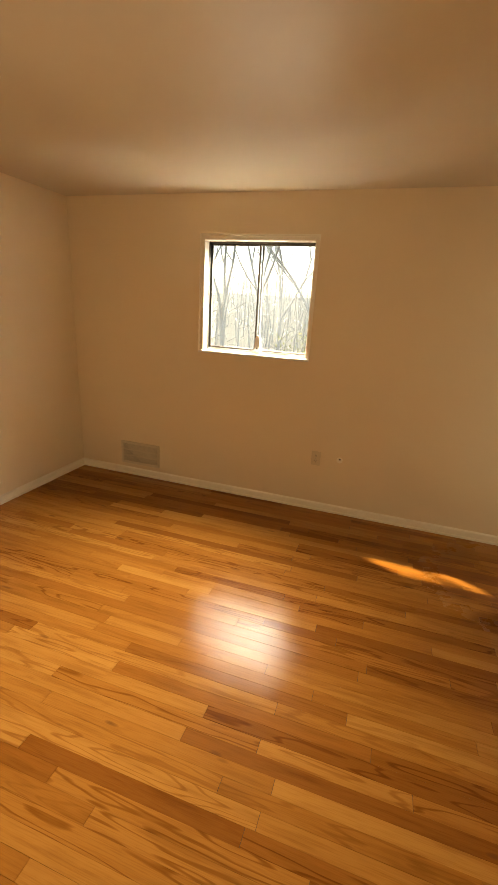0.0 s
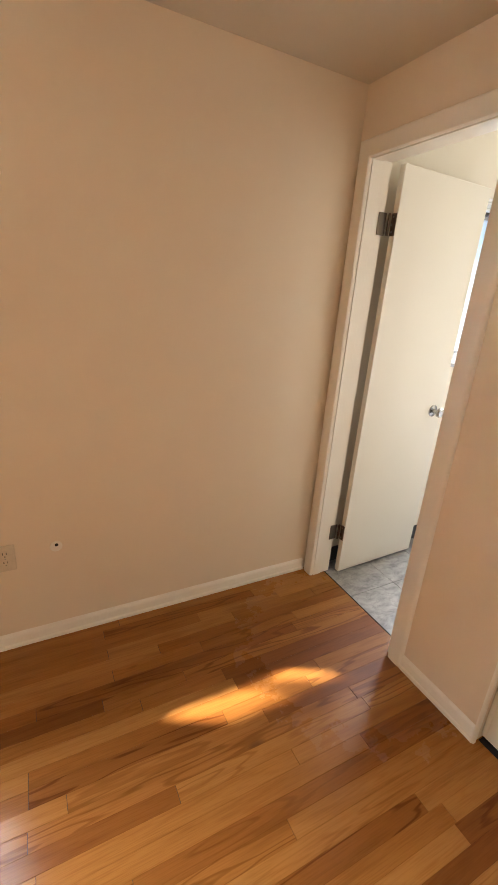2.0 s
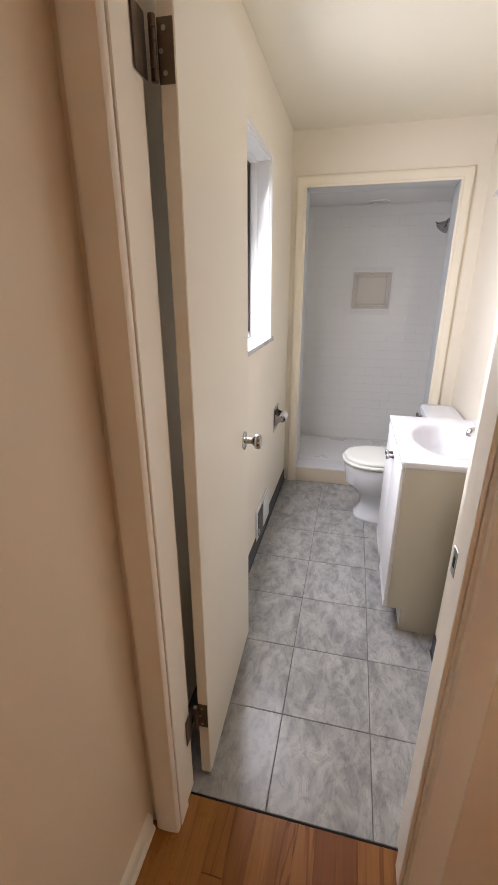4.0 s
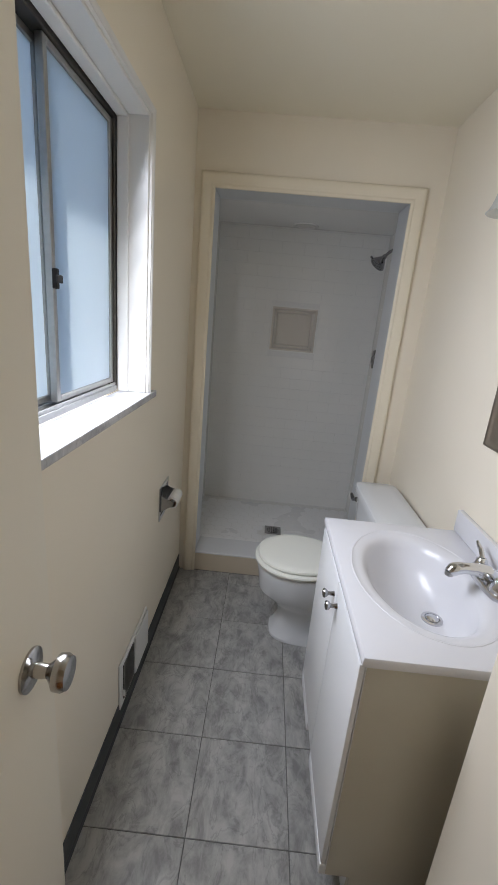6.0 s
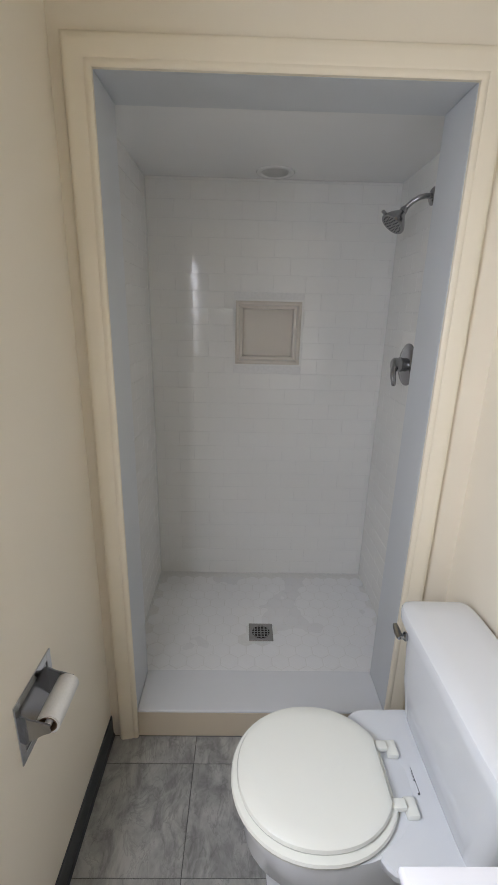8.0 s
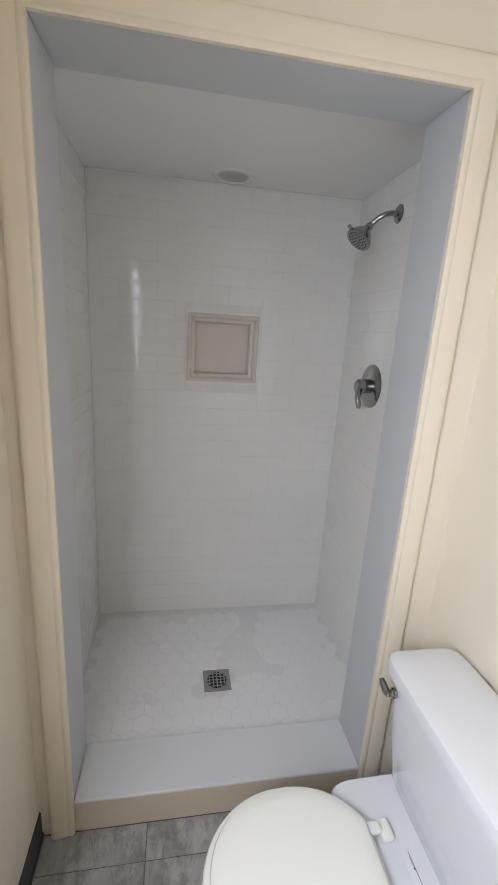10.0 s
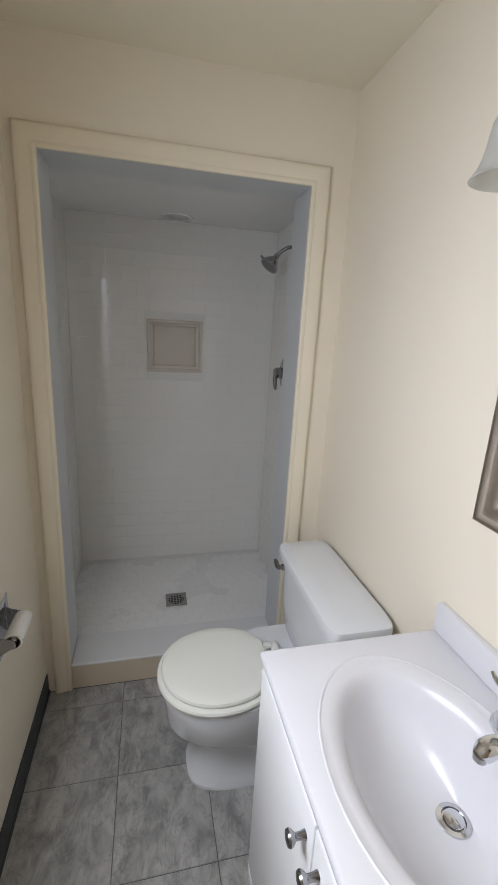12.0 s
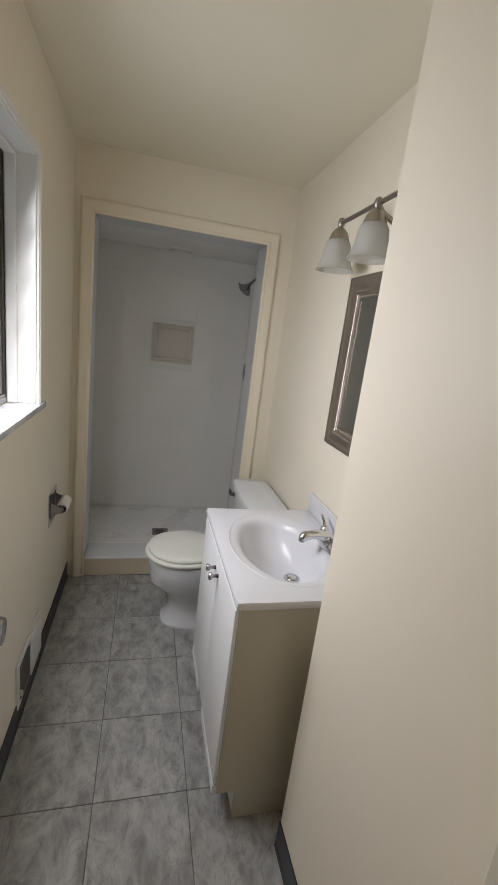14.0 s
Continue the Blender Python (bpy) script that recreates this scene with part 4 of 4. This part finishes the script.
# ---------------------------------------------------------------- vanity
vanity = thing("vanity_cabinet", (2.566, Y_BATH, 0.0), "white two-door bathroom vanity cabinet with beige sides", "cabinet")
W, D = 0.312, 0.456
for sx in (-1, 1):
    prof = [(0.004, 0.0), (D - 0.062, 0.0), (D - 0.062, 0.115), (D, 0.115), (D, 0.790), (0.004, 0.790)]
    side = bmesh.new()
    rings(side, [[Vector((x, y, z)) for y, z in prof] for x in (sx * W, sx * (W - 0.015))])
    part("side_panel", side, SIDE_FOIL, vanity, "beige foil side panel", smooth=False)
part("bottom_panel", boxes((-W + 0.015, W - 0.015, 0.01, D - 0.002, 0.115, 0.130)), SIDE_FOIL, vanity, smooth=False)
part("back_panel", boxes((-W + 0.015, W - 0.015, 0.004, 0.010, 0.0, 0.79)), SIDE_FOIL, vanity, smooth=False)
part("toe_kick", boxes((-W + 0.015, W - 0.015, D - 0.075, D - 0.063, 0.0, 0.115)), PANEL_WHITE, vanity, smooth=False)
face = bmesh.new()
for a in ((-W, -W + 0.035), (W - 0.035, W)):
    box(face, a[0], a[1], D, D + 0.003, 0.115, 0.79, 0.001)
box(face, -W + 0.035, W - 0.035, D, D + 0.003, 0.72, 0.79, 0.001)
part("face_frame", face, PANEL_WHITE, vanity, smooth=False)
for a, b in ((-0.311, -0.018), (0.085, 0.311)):
    part("bottom_rail", boxes((a, b, D + 0.0005, D + 0.0175, 0.112, 0.149), bevel=0.003, segments=2), PANEL_WHITE, vanity)
for sx, (a, b) in ((-1, (-0.311, -0.0165)), (1, (-0.0135, 0.311))):
    dbm = boxes((a, b, D + 0.0035, D + 0.0165, 0.152, 0.782), bevel=0.003, segments=2)
    dr = part("cabinet_door", dbm, PANEL_WHITE, vanity, "white flush cabinet door")
    kx = -0.042 if sx < 0 else 0.014
    kb = lathe([(0.008, D + 0.0165), (0.006, D + 0.026), (0.006, D + 0.034), (0.012, D + 0.040), (0.0138, D + 0.045), (0.012, D + 0.049), (0.004, D + 0.051)], "y", (kx, 0, 0.722), 20)
    part("knob", kb, SHOWER_CHROME, dr, "round polished knob")

# one-piece cast top with an oval basin
top = thing("countertop", (2.566, Y_BATH, 0.79), "white cast vanity top with an integral oval basin", "countertop")
TW, TD = 0.328, 0.473
slab = bmesh.new()
N = 48
cx, cy = 0.005, 0.243
# outline sampled at the basin's angles so that the top can be skinned to the oval
outline = []
for i in range(N):
    a = 2 * math.pi * i / N
    c, s = math.cos(a), math.sin(a)
    k = min((TW - cx * math.copysign(1, c)) / abs(c) if abs(c) > 1e-6 else 9, ((TD - cy) if s > 0 else cy) / abs(s) if abs(s) > 1e-6 else 9)
    outline.append(Vector((cx + c * k, cy + s * k, 0)))
for corner in ((TW, TD), (-TW, TD), (-TW, 0.0), (TW, 0.0)):
    q = min(outline, key=lambda v: (v.x - corner[0]) ** 2 + (v.y - corner[1]) ** 2)
    q.x, q.y = corner


def shrink(d, z):
    out = []
    for v in outline:
        out.append(Vector((max(-TW + d, min(TW - d, v.x)), max(d, min(TD - d, v.y)), z)))
    return out


def basin(rx, ry, z, dx=0.0, dy=0.0):
    return [Vector((cx + dx + rx * math.cos(2 * math.pi * i / N), cy + dy + ry * math.sin(2 * math.pi * i / N), z)) for i in range(N)]


rings(slab, [shrink(0.006, -0.001), shrink(0.001, 0.002), shrink(0.0, 0.006), shrink(0.0, 0.018), shrink(0.003, 0.0235), shrink(0.009, 0.025),
             basin(0.268, 0.192, 0.025), basin(0.2665, 0.1905, 0.0262), basin(0.264, 0.188, 0.0262), basin(0.262, 0.186, 0.0246), basin(0.250, 0.174, 0.0238), basin(0.236, 0.160, 0.0205),
             basin(0.222, 0.147, 0.012), basin(0.212, 0.138, -0.008), basin(0.196, 0.124, -0.042, 0, -0.004), basin(0.168, 0.102, -0.076, 0, -0.012), basin(0.125, 0.074, -0.098, 0.002, -0.026),
             basin(0.075, 0.046, -0.110, 0.003, -0.046), basin(0.03, 0.028, -0.116, 0.004, -0.062)], False, True)
part("top", slab, TOP, top)
part("backsplash", boxes((-TW, TW, 0.0005, 0.020, 0.0255, 0.105), bevel=0.004, segments=2), TOP, top)
dr = part("drain", lathe([(0.031, -0.1155), (0.030, -0.112), (0.022, -0.1115), (0.020, -0.117)], "z", (0.009, 0.181, 0.0), 24, cap1=False), CHROME, top, "chrome drain ring")
part("stopper", lathe([(0.019, -0.118), (0.018, -0.1105), (0.010, -0.108), (0.0, -0.1075)], "z", (0.009, 0.181, 0.0), 24, cap0=False), CHROME, dr)

faucet = thing("faucet", (2.562, Y_BATH + 0.062, 0.8152), "chrome centre-set bathroom faucet with two lever handles", "faucet")
base = bmesh.new()
rings(base, [oval(0, 0, z, w, d, 40, 3.0) for z, w, d in ((0.0, 0.082, 0.029), (0.010, 0.082, 0.029), (0.017, 0.078, 0.025), (0.020, 0.068, 0.017))])
part("base", base, CHROME, faucet)
sp = bmesh.new()
tube([(0, -0.010, 0.012), (0, -0.004, 0.028), (0, 0.012, 0.039), (0, 0.042, 0.045), (0, 0.074, 0.045), (0, 0.090, 0.043), (0, 0.102, 0.038), (0, 0.109, 0.029)], [0.027, 0.026, 0.022, 0.017, 0.0155, 0.0175, 0.0185, 0.0155], 20, sp)
part("spout", sp, CHROME, faucet)
part("aerator", lathe([(0.0115, 0.020), (0.0125, 0.032)], "z", (0, 0.1105, 0), 18), STEEL, faucet)
for sx in (-1, 1):
    hb = part("handle", lathe([(0.024, 0.016), (0.023, 0.026), (0.017, 0.038), (0.015, 0.048), (0.010, 0.054), (0.0, 0.055)], "z", (sx * 0.052, 0, 0), 22), CHROME, faucet)
    part("lever", tube([(sx * 0.052, 0.0, 0.050), (sx * 0.066, -0.002, 0.060), (sx * 0.084, -0.006, 0.066), (sx * 0.104, -0.010, 0.066), (sx * 0.118, -0.012, 0.072)], [0.008, 0.0075, 0.0065, 0.006, 0.004], 10), CHROME, hb)
part("lift_rod", lathe([(0.0025, 0.018), (0.0025, 0.058), (0.006, 0.060), (0.006, 0.066), (0.002, 0.068)], "z", (0, -0.022, 0), 12), CHROME, faucet)

# ---------------------------------------------------------------- mirror and light bar
mirror = thing("wall_mirror", (2.568, Y_BATH, 1.468), "rectangular mirror in a wide champagne-silver beaded frame", "mirror")
mw, mh = 0.268, 0.321
mf = bmesh.new()
steps = ((0.0, 0.0), (0.0, 0.021), (0.002, 0.0248), (0.006, 0.0262), (0.012, 0.0248), (0.019, 0.0212), (0.023, 0.0198), (0.038, 0.0185), (0.050, 0.0165), (0.053, 0.0135), (0.0545, 0.0165), (0.058, 0.0185), (0.062, 0.0178), (0.0645, 0.013), (0.0665, 0.0085), (0.076, 0.0068))
rings(mf, [[Vector((sx * (mw - d), p, sz * (mh - d))) for sx, sz in ((-1, -1), (1, -1), (1, 1), (-1, 1))] for d, p in steps], False, False)
tagged(finish("frame", mf, FRAME_SILVER, mirror, smooth=True, auto=62.0), "champagne-silver moulded frame")
part("glass", boxes((-mw + 0.072, mw - 0.072, 0.003, 0.0065, -mh + 0.072, mh - 0.072)), MIRROR, mirror, "silvered mirror glass", smooth=False)
beads = bmesh.new()
bw, bh = mw - 0.0705, mh - 0.0705
for u0, u1, fixed, flat in ((-bw, bw, -bh, True), (-bw, bw, bh, True), (-bh, bh, -bw, False), (-bh, bh, bw, False)):
    n = int((u1 - u0) / 0.0075)
    for i in range(n):
        u = u0 + (u1 - u0) * (i + 0.5) / n
        p = (u, 0.0100, fixed) if flat else (fixed, 0.0100, u)
        bmesh.ops.create_icosphere(beads, subdivisions=1, radius=0.0034, matrix=Matrix.Translation(p))
tagged(part("beading", beads, FRAME_SILVER, mirror), kind="stuff")

light = thing("vanity_light", (2.548, Y_BATH, 1.913), "brushed nickel three-light vanity bar with frosted bell shades, off", "wall lamp")
part("backplate", lathe([(0.070, 0.0), (0.070, 0.006), (0.066, 0.012), (0.052, 0.018), (0.034, 0.022), (0.016, 0.026)], "y", (0, 0, 0), 36), NICKEL, light)
part("arm", tube([(0, 0.02, 0), (0, 0.055, 0.004), (0, 0.09, 0.022), (0, 0.112, 0.044)], [0.011, 0.009, 0.008, 0.008], 14), NICKEL, light)
part("bar", tube([(-0.262, 0.112, 0.044), (0.262, 0.112, 0.044)], 0.0075, 14), NICKEL, light)
for xx in (-0.256, 0.0, 0.256):
    kn = part("finial", lathe([(0.004, 0.062), (0.010, 0.058), (0.0125, 0.050), (0.0125, 0.040), (0.010, 0.032), (0.006, 0.028)], "z", (xx, 0.112, 0), 16), NICKEL, light)
    part("cup", lathe([(0.009, 0.030), (0.018, 0.024), (0.027, 0.014), (0.0325, 0.002), (0.034, -0.006), (0.036, -0.008), (0.036, -0.014), (0.033, -0.014), (0.028, 0.002)], "z", (xx, 0.112, 0), 28, cap0=True, cap1=False), NICKEL, kn)
    shade = part("shade", lathe([(0.032, -0.010), (0.040, -0.017), (0.0455, -0.028), (0.048, -0.044), (0.050, -0.062), (0.0535, -0.080), (0.059, -0.097), (0.066, -0.109), (0.071, -0.114), (0.0695, -0.1155), (0.064, -0.1105), (0.057, -0.098), (0.0515, -0.080), (0.048, -0.062), (0.046, -0.044), (0.0435, -0.029), (0.038, -0.019), (0.031, -0.012)],
                 "z", (xx, 0.112, 0), 36, cap0=False, cap1=False), SHADE, light, "frosted white glass bell shade")
    part("bulb", lathe([(0.012, -0.02), (0.014, -0.038), (0.025, -0.060), (0.028, -0.076), (0.021, -0.092), (0.0, -0.101)], "z", (xx, 0.112, 0), 18), PLASTIC, kn)

# ---------------------------------------------------------------- outside
ground_bm = bmesh.new()
gx = [-400, -120, -50, -30, -20, -12, -6, 0, 6, 12, 20, 40, 120, 400]
gy = [-300, -60, -10, 3.9, 6, 9, 13, 18, 25, 34, 46, 70, 140, 500]
rng = random.Random(5)
rows = []
for y in gy:
    row = []
    for x in gx:
        z = -1.4 - 0.10 * max(0, min(y - 4, 22)) + 0.10 * max(0, min(y, 120) - 30) + (rng.uniform(-0.3, 0.3) if y > 8 else 0)
        row.append(ground_bm.verts.new((x, y, z)))
    rows.append(row)
for a, b in zip(rows, rows[1:]):
    for i in range(len(a) - 1):
        ground_bm.faces.new((a[i], a[i + 1], b[i + 1], b[i]))
tagged(finish("ground", ground_bm, EARTH, smooth=True), "brown leaf-covered ground falling away into woodland", "ground", kind="structure")


def ground_z(y):
    return -1.4 - 0.10 * max(0, min(y - 4, 22)) + 0.10 * max(0, min(y, 120) - 30) - 0.25


def branch(bm, p, d, length, r, depth, rng, sides):
    """One limb and, at its end and along it, the limbs that leave it."""
    pts, rad = [p.copy()], [r]
    n = 5 if depth > 1 else 3
    q = p.copy()
    for i in range(n):
        d = (d + Vector((rng.uniform(-0.34, 0.34), rng.uniform(-0.30, 0.30), rng.uniform(-0.10, 0.16)))).normalized()
        q = q + d * (length / n)
        pts.append(q.copy())
        rad.append(r * (1 - 0.62 * (i + 1) / n))
    tube(pts, rad, sides, bm)
    if depth == 0:
        return
    for i in range(2, n + 1):
        for _ in range(2 if i == n else 1):
            side = Vector((rng.uniform(-1, 1), rng.uniform(-1, 1), rng.uniform(0.1, 0.9))).normalized()
            branch(bm, pts[i], (d * 0.55 + side * 0.75).normalized(), length * rng.uniform(0.42, 0.62), rad[i] * 0.68, depth - 1, rng, max(3, sides - 1))


def tree(x, y, height, r, seed):
    rng = random.Random(seed)
    t = thing("bare_tree", (x, y, ground_z(y)), "bare grey deciduous tree without leaves beyond the window", "tree", "bare trees outside")
    bm = bmesh.new()
    fork = height * rng.uniform(0.30, 0.42)
    lean = Vector((rng.uniform(-0.08, 0.08), rng.uniform(-0.05, 0.05), 1)).normalized()
    pts = [lean * fork * k + Vector((rng.uniform(-0.05, 0.05), 0, 0)) * k for k in (0, 0.25, 0.5, 0.75, 1.0)]
    tube(pts, [r * 1.25, r, r * 0.94, r * 0.88, r * 0.8], 8, bm)
    part("trunk", bm, BARK, t)
    crown = bmesh.new()
    for i in range(3):
        a = rng.uniform(0, 6.28)
        branch(crown, pts[-1] - lean * 0.1 * i, Vector((0.28 * math.cos(a), 0.25 * math.sin(a), 1)).normalized(), height * rng.uniform(0.36, 0.5), r * 0.6, 3, rng, 5)
    part("crown", crown, BARK, t, smooth=False)
    return t


# the last tree is unseen, added in the sun's path to dapple its patch
for i, (x, y, h, r) in enumerate(((-3.6, 13.0, 9.5, 0.13), (-5.6, 15.5, 11.0, 0.15), (-1.6, 13.5, 9.5, 0.12), (-8.2, 17.0, 12.0, 0.16), (-4.5, 19.0, 12.0, 0.15), (-2.6, 21.0, 12.5, 0.15), (-10.5, 20.0, 13.0, 0.18), (2.2, 22.0, 12.0, 0.16), (-9.8, 8.0, 13.0, 0.13))):
    tree(x, y, h, r * 0.68, 40 + i)

far = bmesh.new()
rng = random.Random(77)
for i in range(230):
    y = rng.uniform(28, 95)
    x = rng.uniform(-0.75, 0.35) * y
    h = rng.uniform(4.5, 8.5)
    p = Vector((x, y, ground_z(y)))
    tube([p, p + Vector((rng.uniform(-0.4, 0.4), 0, h * 0.5)), p + Vector((rng.uniform(-0.9, 0.9), 0, h))], [0.10, 0.075, 0.02], 4, far)
    for k in range(12):
        q = p + Vector((0, 0, h * rng.uniform(0.25, 0.92)))
        e = q + Vector((rng.uniform(-1.7, 1.7), rng.uniform(-0.6, 0.6), rng.uniform(0.2, 1.5)))
        tube([q, (q + e) / 2 + Vector((0, 0, 0.15)), e], [0.035, 0.025, 0.010], 3, far)
tagged(finish("far_woods", far, BARK), "hazy grey leafless woodland in the distance", "woods", kind="stuff")

bush = thing("yellow_bush", (-1.15, 9.6, ground_z(9.6)), "yellow-green flowering spring shrub outside", "shrub")
stems, leaves = bmesh.new(), bmesh.new()
rng = random.Random(9)
for i in range(26):
    a = rng.uniform(0, 6.28)
    e = Vector((rng.uniform(0.1, 1.0) * math.cos(a), rng.uniform(0.1, 0.7) * math.sin(a), rng.uniform(2.4, 3.4)))
    mid = e * 0.5 + Vector((0, 0, 0.25))
    tube([(0, 0, 0), mid, e], [0.02, 0.012, 0.004], 4, stems)
    for k in range(110):
        c = mid.lerp(e, rng.uniform(0.0, 1.05)) + Vector((rng.gauss(0, 0.11), rng.gauss(0, 0.11), rng.gauss(0, 0.11)))
        u = Vector((rng.uniform(-1, 1), rng.uniform(-1, 1), rng.uniform(-1, 1))).normalized()
        w = u.orthogonal().normalized()
        s = rng.uniform(0.02, 0.045)
        leaves.faces.new([leaves.verts.new(c + u * s), leaves.verts.new(c + w * s * 0.5), leaves.verts.new(c - u * s), leaves.verts.new(c - w * s * 0.5)])
part("stem", stems, BARK, bush)
tagged(part("leaves", leaves, LEAF, bush, smooth=False), kind="stuff")

# ---------------------------------------------------------------- pieces: oak boards, tiles
PIECES = {}


def slab_mesh(name, lx, ly, lz, chamfer, mat):
    """A board or tile with a chamfered top edge, centred on its top face; alike sizes share one mesh."""
    key = (name, round(lx, 3), round(ly, 3))
    if key not in PIECES:
        a, b, c = lx / 2, ly / 2, chamfer
        loop = lambda x, y, z: [(-x, -y, z), (x, -y, z), (x, y, z), (-x, y, z)]
        verts = loop(a, b, -lz) + loop(a, b, -c) + loop(a - c, b - c, 0.0)
        faces = [(8, 9, 10, 11)] + [(k * 4 + i, k * 4 + (i + 1) % 4, k * 4 + 4 + (i + 1) % 4, k * 4 + 4 + i) for k in (0, 1) for i in range(4)]
        me = bpy.data.meshes.new(name)
        me.from_pydata(verts, [], faces)
        me.materials.append(mat)
        PIECES[key] = me
    return PIECES[key]


def piece(name, me, parent, m):
    ob = new(name, me)
    ob.parent = parent
    ob.matrix_parent_inverse = parent.matrix_world.inverted()
    ob.matrix_world = m
    return ob


# oak strips run along x; the nearest stretch of the room is laid board by board
STRIP = 0.0572
rng = random.Random(12)
field_v, field_f = [], []
y = Y_NORTH - STRIP / 2 - 0.002
while y > Y_SOUTH:
    x, end = X_WEST - rng.uniform(0, 0.5), (1.4235 if 2.83 < y < 3.47 else X_EAST - 0.001 if y > 2.43 else 2.09)
    while x < end - 0.004:
        length = round(rng.choice((rng.uniform(0.3, 0.7), rng.uniform(0.6, 1.2), rng.uniform(1.0, 1.9))), 2)
        a, b = max(x, X_WEST), min(x + length, end)
        if end - b < 0.12:
            b = end
        if b - a > 0.02:
            tilt = (rng.gauss(0, 0.10), rng.gauss(0, 0.03))
            if y > 0.95 and b > -1.75 and a < 1.4:
                me = slab_mesh("oak_board", b - a - 0.0016, STRIP - 0.0004, 0.006, 0.0004, OAK)
                piece("oak_board", me, floor_bed, pose((a + b) / 2, y, rng.uniform(-0.0003, 0.0002), *tilt))
            else:
                k, c = len(field_v), 0.0007
                for xa, xb, ya, yb, z in ((a, b, y - STRIP / 2, y + STRIP / 2, -0.006), (a + 0.0003, b - 0.0003, y - STRIP / 2 + 0.0003, y + STRIP / 2 - 0.0003, -c), (a + c, b - c, y - STRIP / 2 + c, y + STRIP / 2 - c, 0.0)):
                    field_v += [(xa, ya, z), (xb, ya, z), (xb, yb, z), (xa, yb, z)]
                field_f += [(k + 8, k + 9, k + 10, k + 11)] + [(k + j * 4 + i, k + j * 4 + (i + 1) % 4, k + j * 4 + 4 + (i + 1) % 4, k + j * 4 + 4 + i) for j in (0, 1) for i in range(4)]
        x = x + length if b < end else end
    y -= STRIP
me = bpy.data.meshes.new("oak_field")
me.from_pydata(field_v, [], field_f)
me.materials.append(OAK_ISLAND)
oak_field = new("oak_boards", me)
oak_field.parent = floor_bed
tagged(oak_field, "rest of the honey oak strip boards", kind="stuff")

# bathroom floor tiles
PX, PY, J = 0.311, 0.3055, 0.0027
xs = [1.4285] + [1.427 + PX * k for k in range(1, 8)] + [X_CURB - 0.004]
ys = [Y_BATH, 2.312 + PY * 1, 2.312 + PY * 2, 2.312 + PY * 3, Y_NORTH - 0.001]
rng = random.Random(3)
for a, b in zip(xs, xs[1:]):
    for c, d in zip(ys, ys[1:]):
        me = slab_mesh("floor_tile", b - a - J, d - c - J, 0.006, 0.0012, TILE)
        piece("floor_tile", me, floor_bath, pose((a + b) / 2, (c + d) / 2, rng.uniform(-0.0003, 0.0003), rng.gauss(0, 0.04), rng.gauss(0, 0.04), 0))

# subway tiles, running bond
TX, TZ, G = 0.1535, 0.0767, 0.0011
rng = random.Random(8)


def subway(parent, length, place, skip=None, phase=0.0):
    """Tile a wall of this length; place(u, z, tilt) gives a tile's pose with its face along +z."""
    row, z = 0, 0.070
    while z < Z_SHOWER - 0.004:
        z1 = min(z + TZ, Z_SHOWER - 0.001)
        u = -TX * (0.5 if row % 2 else 0.0) - phase
        while u < length - 0.003:
            a, b = max(u, 0.0), min(u + TX, length)
            cuts = [(a, b)]
            if skip and z1 > skip[2] + 0.01 and z < skip[3] - 0.01:
                cuts = [c for c in ((a, min(b, skip[0])), (max(a, skip[1]), b)) if c[1] - c[0] > 0.008]
            lo, hi = z, z1
            if skip and any(c[0] < skip[1] and c[1] > skip[0] for c in cuts):
                if lo < skip[2] < hi:
                    hi = skip[2]
                elif lo < skip[3] < hi:
                    lo = skip[3]
            for c, d in cuts:
                if d - c > 0.008 and hi - lo > 0.008:
                    me = slab_mesh("wall_tile", d - c - G, hi - lo - G, 0.006, 0.0007, SUBWAY)
                    piece("wall_tile", me, parent, place((c + d) / 2, (lo + hi) / 2, (rng.gauss(0, 0.32), rng.gauss(0, 0.32))))
            u += TX
        z, row = z1, row + 1


subway(back_wall, Y_SH1 - Y_SH0, lambda u, z, t: pose(X_BACK, Y_SH1 - u, z, 90 + t[0], t[1], -90), (Y_SH1 - 3.1315, Y_SH1 - 2.7965, 1.2585, 1.5735), 0.03)
subway(side_n, X_BACK - X_SHOWER - 0.008, lambda u, z, t: pose(X_SHOWER + 0.007 + u, Y_SH1, z, 90 + t[0], t[1], 0), None, 0.05)
subway(side_s, X_BACK - X_SHOWER - 0.008, lambda u, z, t: pose(X_BACK - u, Y_SH0, z, 90 + t[0], t[1], 180), None, 0.0)

# hexagon mosaic
R = 0.0425
hexv = [(r * math.cos(math.pi / 3 * i + math.pi / 6), r * math.sin(math.pi / 3 * i + math.pi / 6), z) for r, z in ((R - 0.0016, -0.005), (R - 0.0016, -0.0006), (R - 0.0024, 0.0)) for i in range(6)]
hexf = [tuple(range(12, 18))] + [(k * 6 + i, k * 6 + (i + 1) % 6, k * 6 + 6 + (i + 1) % 6, k * 6 + 6 + i) for k in (0, 1) for i in range(6)]
hex_me = bpy.data.meshes.new("hex_tile")
hex_me.from_pydata(hexv, [], hexf)
hex_me.materials.append(HEX)
dx, dy = R * 1.5, R * math.sqrt(3)
i = 0
x = X_SHOWER + 0.052
rng = random.Random(21)
while x < X_BACK - 0.02:
    y = Y_SH0 + 0.03 + (dy / 2 if i % 2 else 0)
    while y < Y_SH1 - 0.02:
        if abs(x - 4.16) > 0.066 or abs(y - 2.975) > 0.070:
            piece("hex_tile", hex_me, shower_floor, pose(x, y, 0.0685 + rng.uniform(-0.0003, 0.0003), rng.gauss(0, 0.3), rng.gauss(0, 0.3), 30))
        y += dy
    x += dx
    i += 1
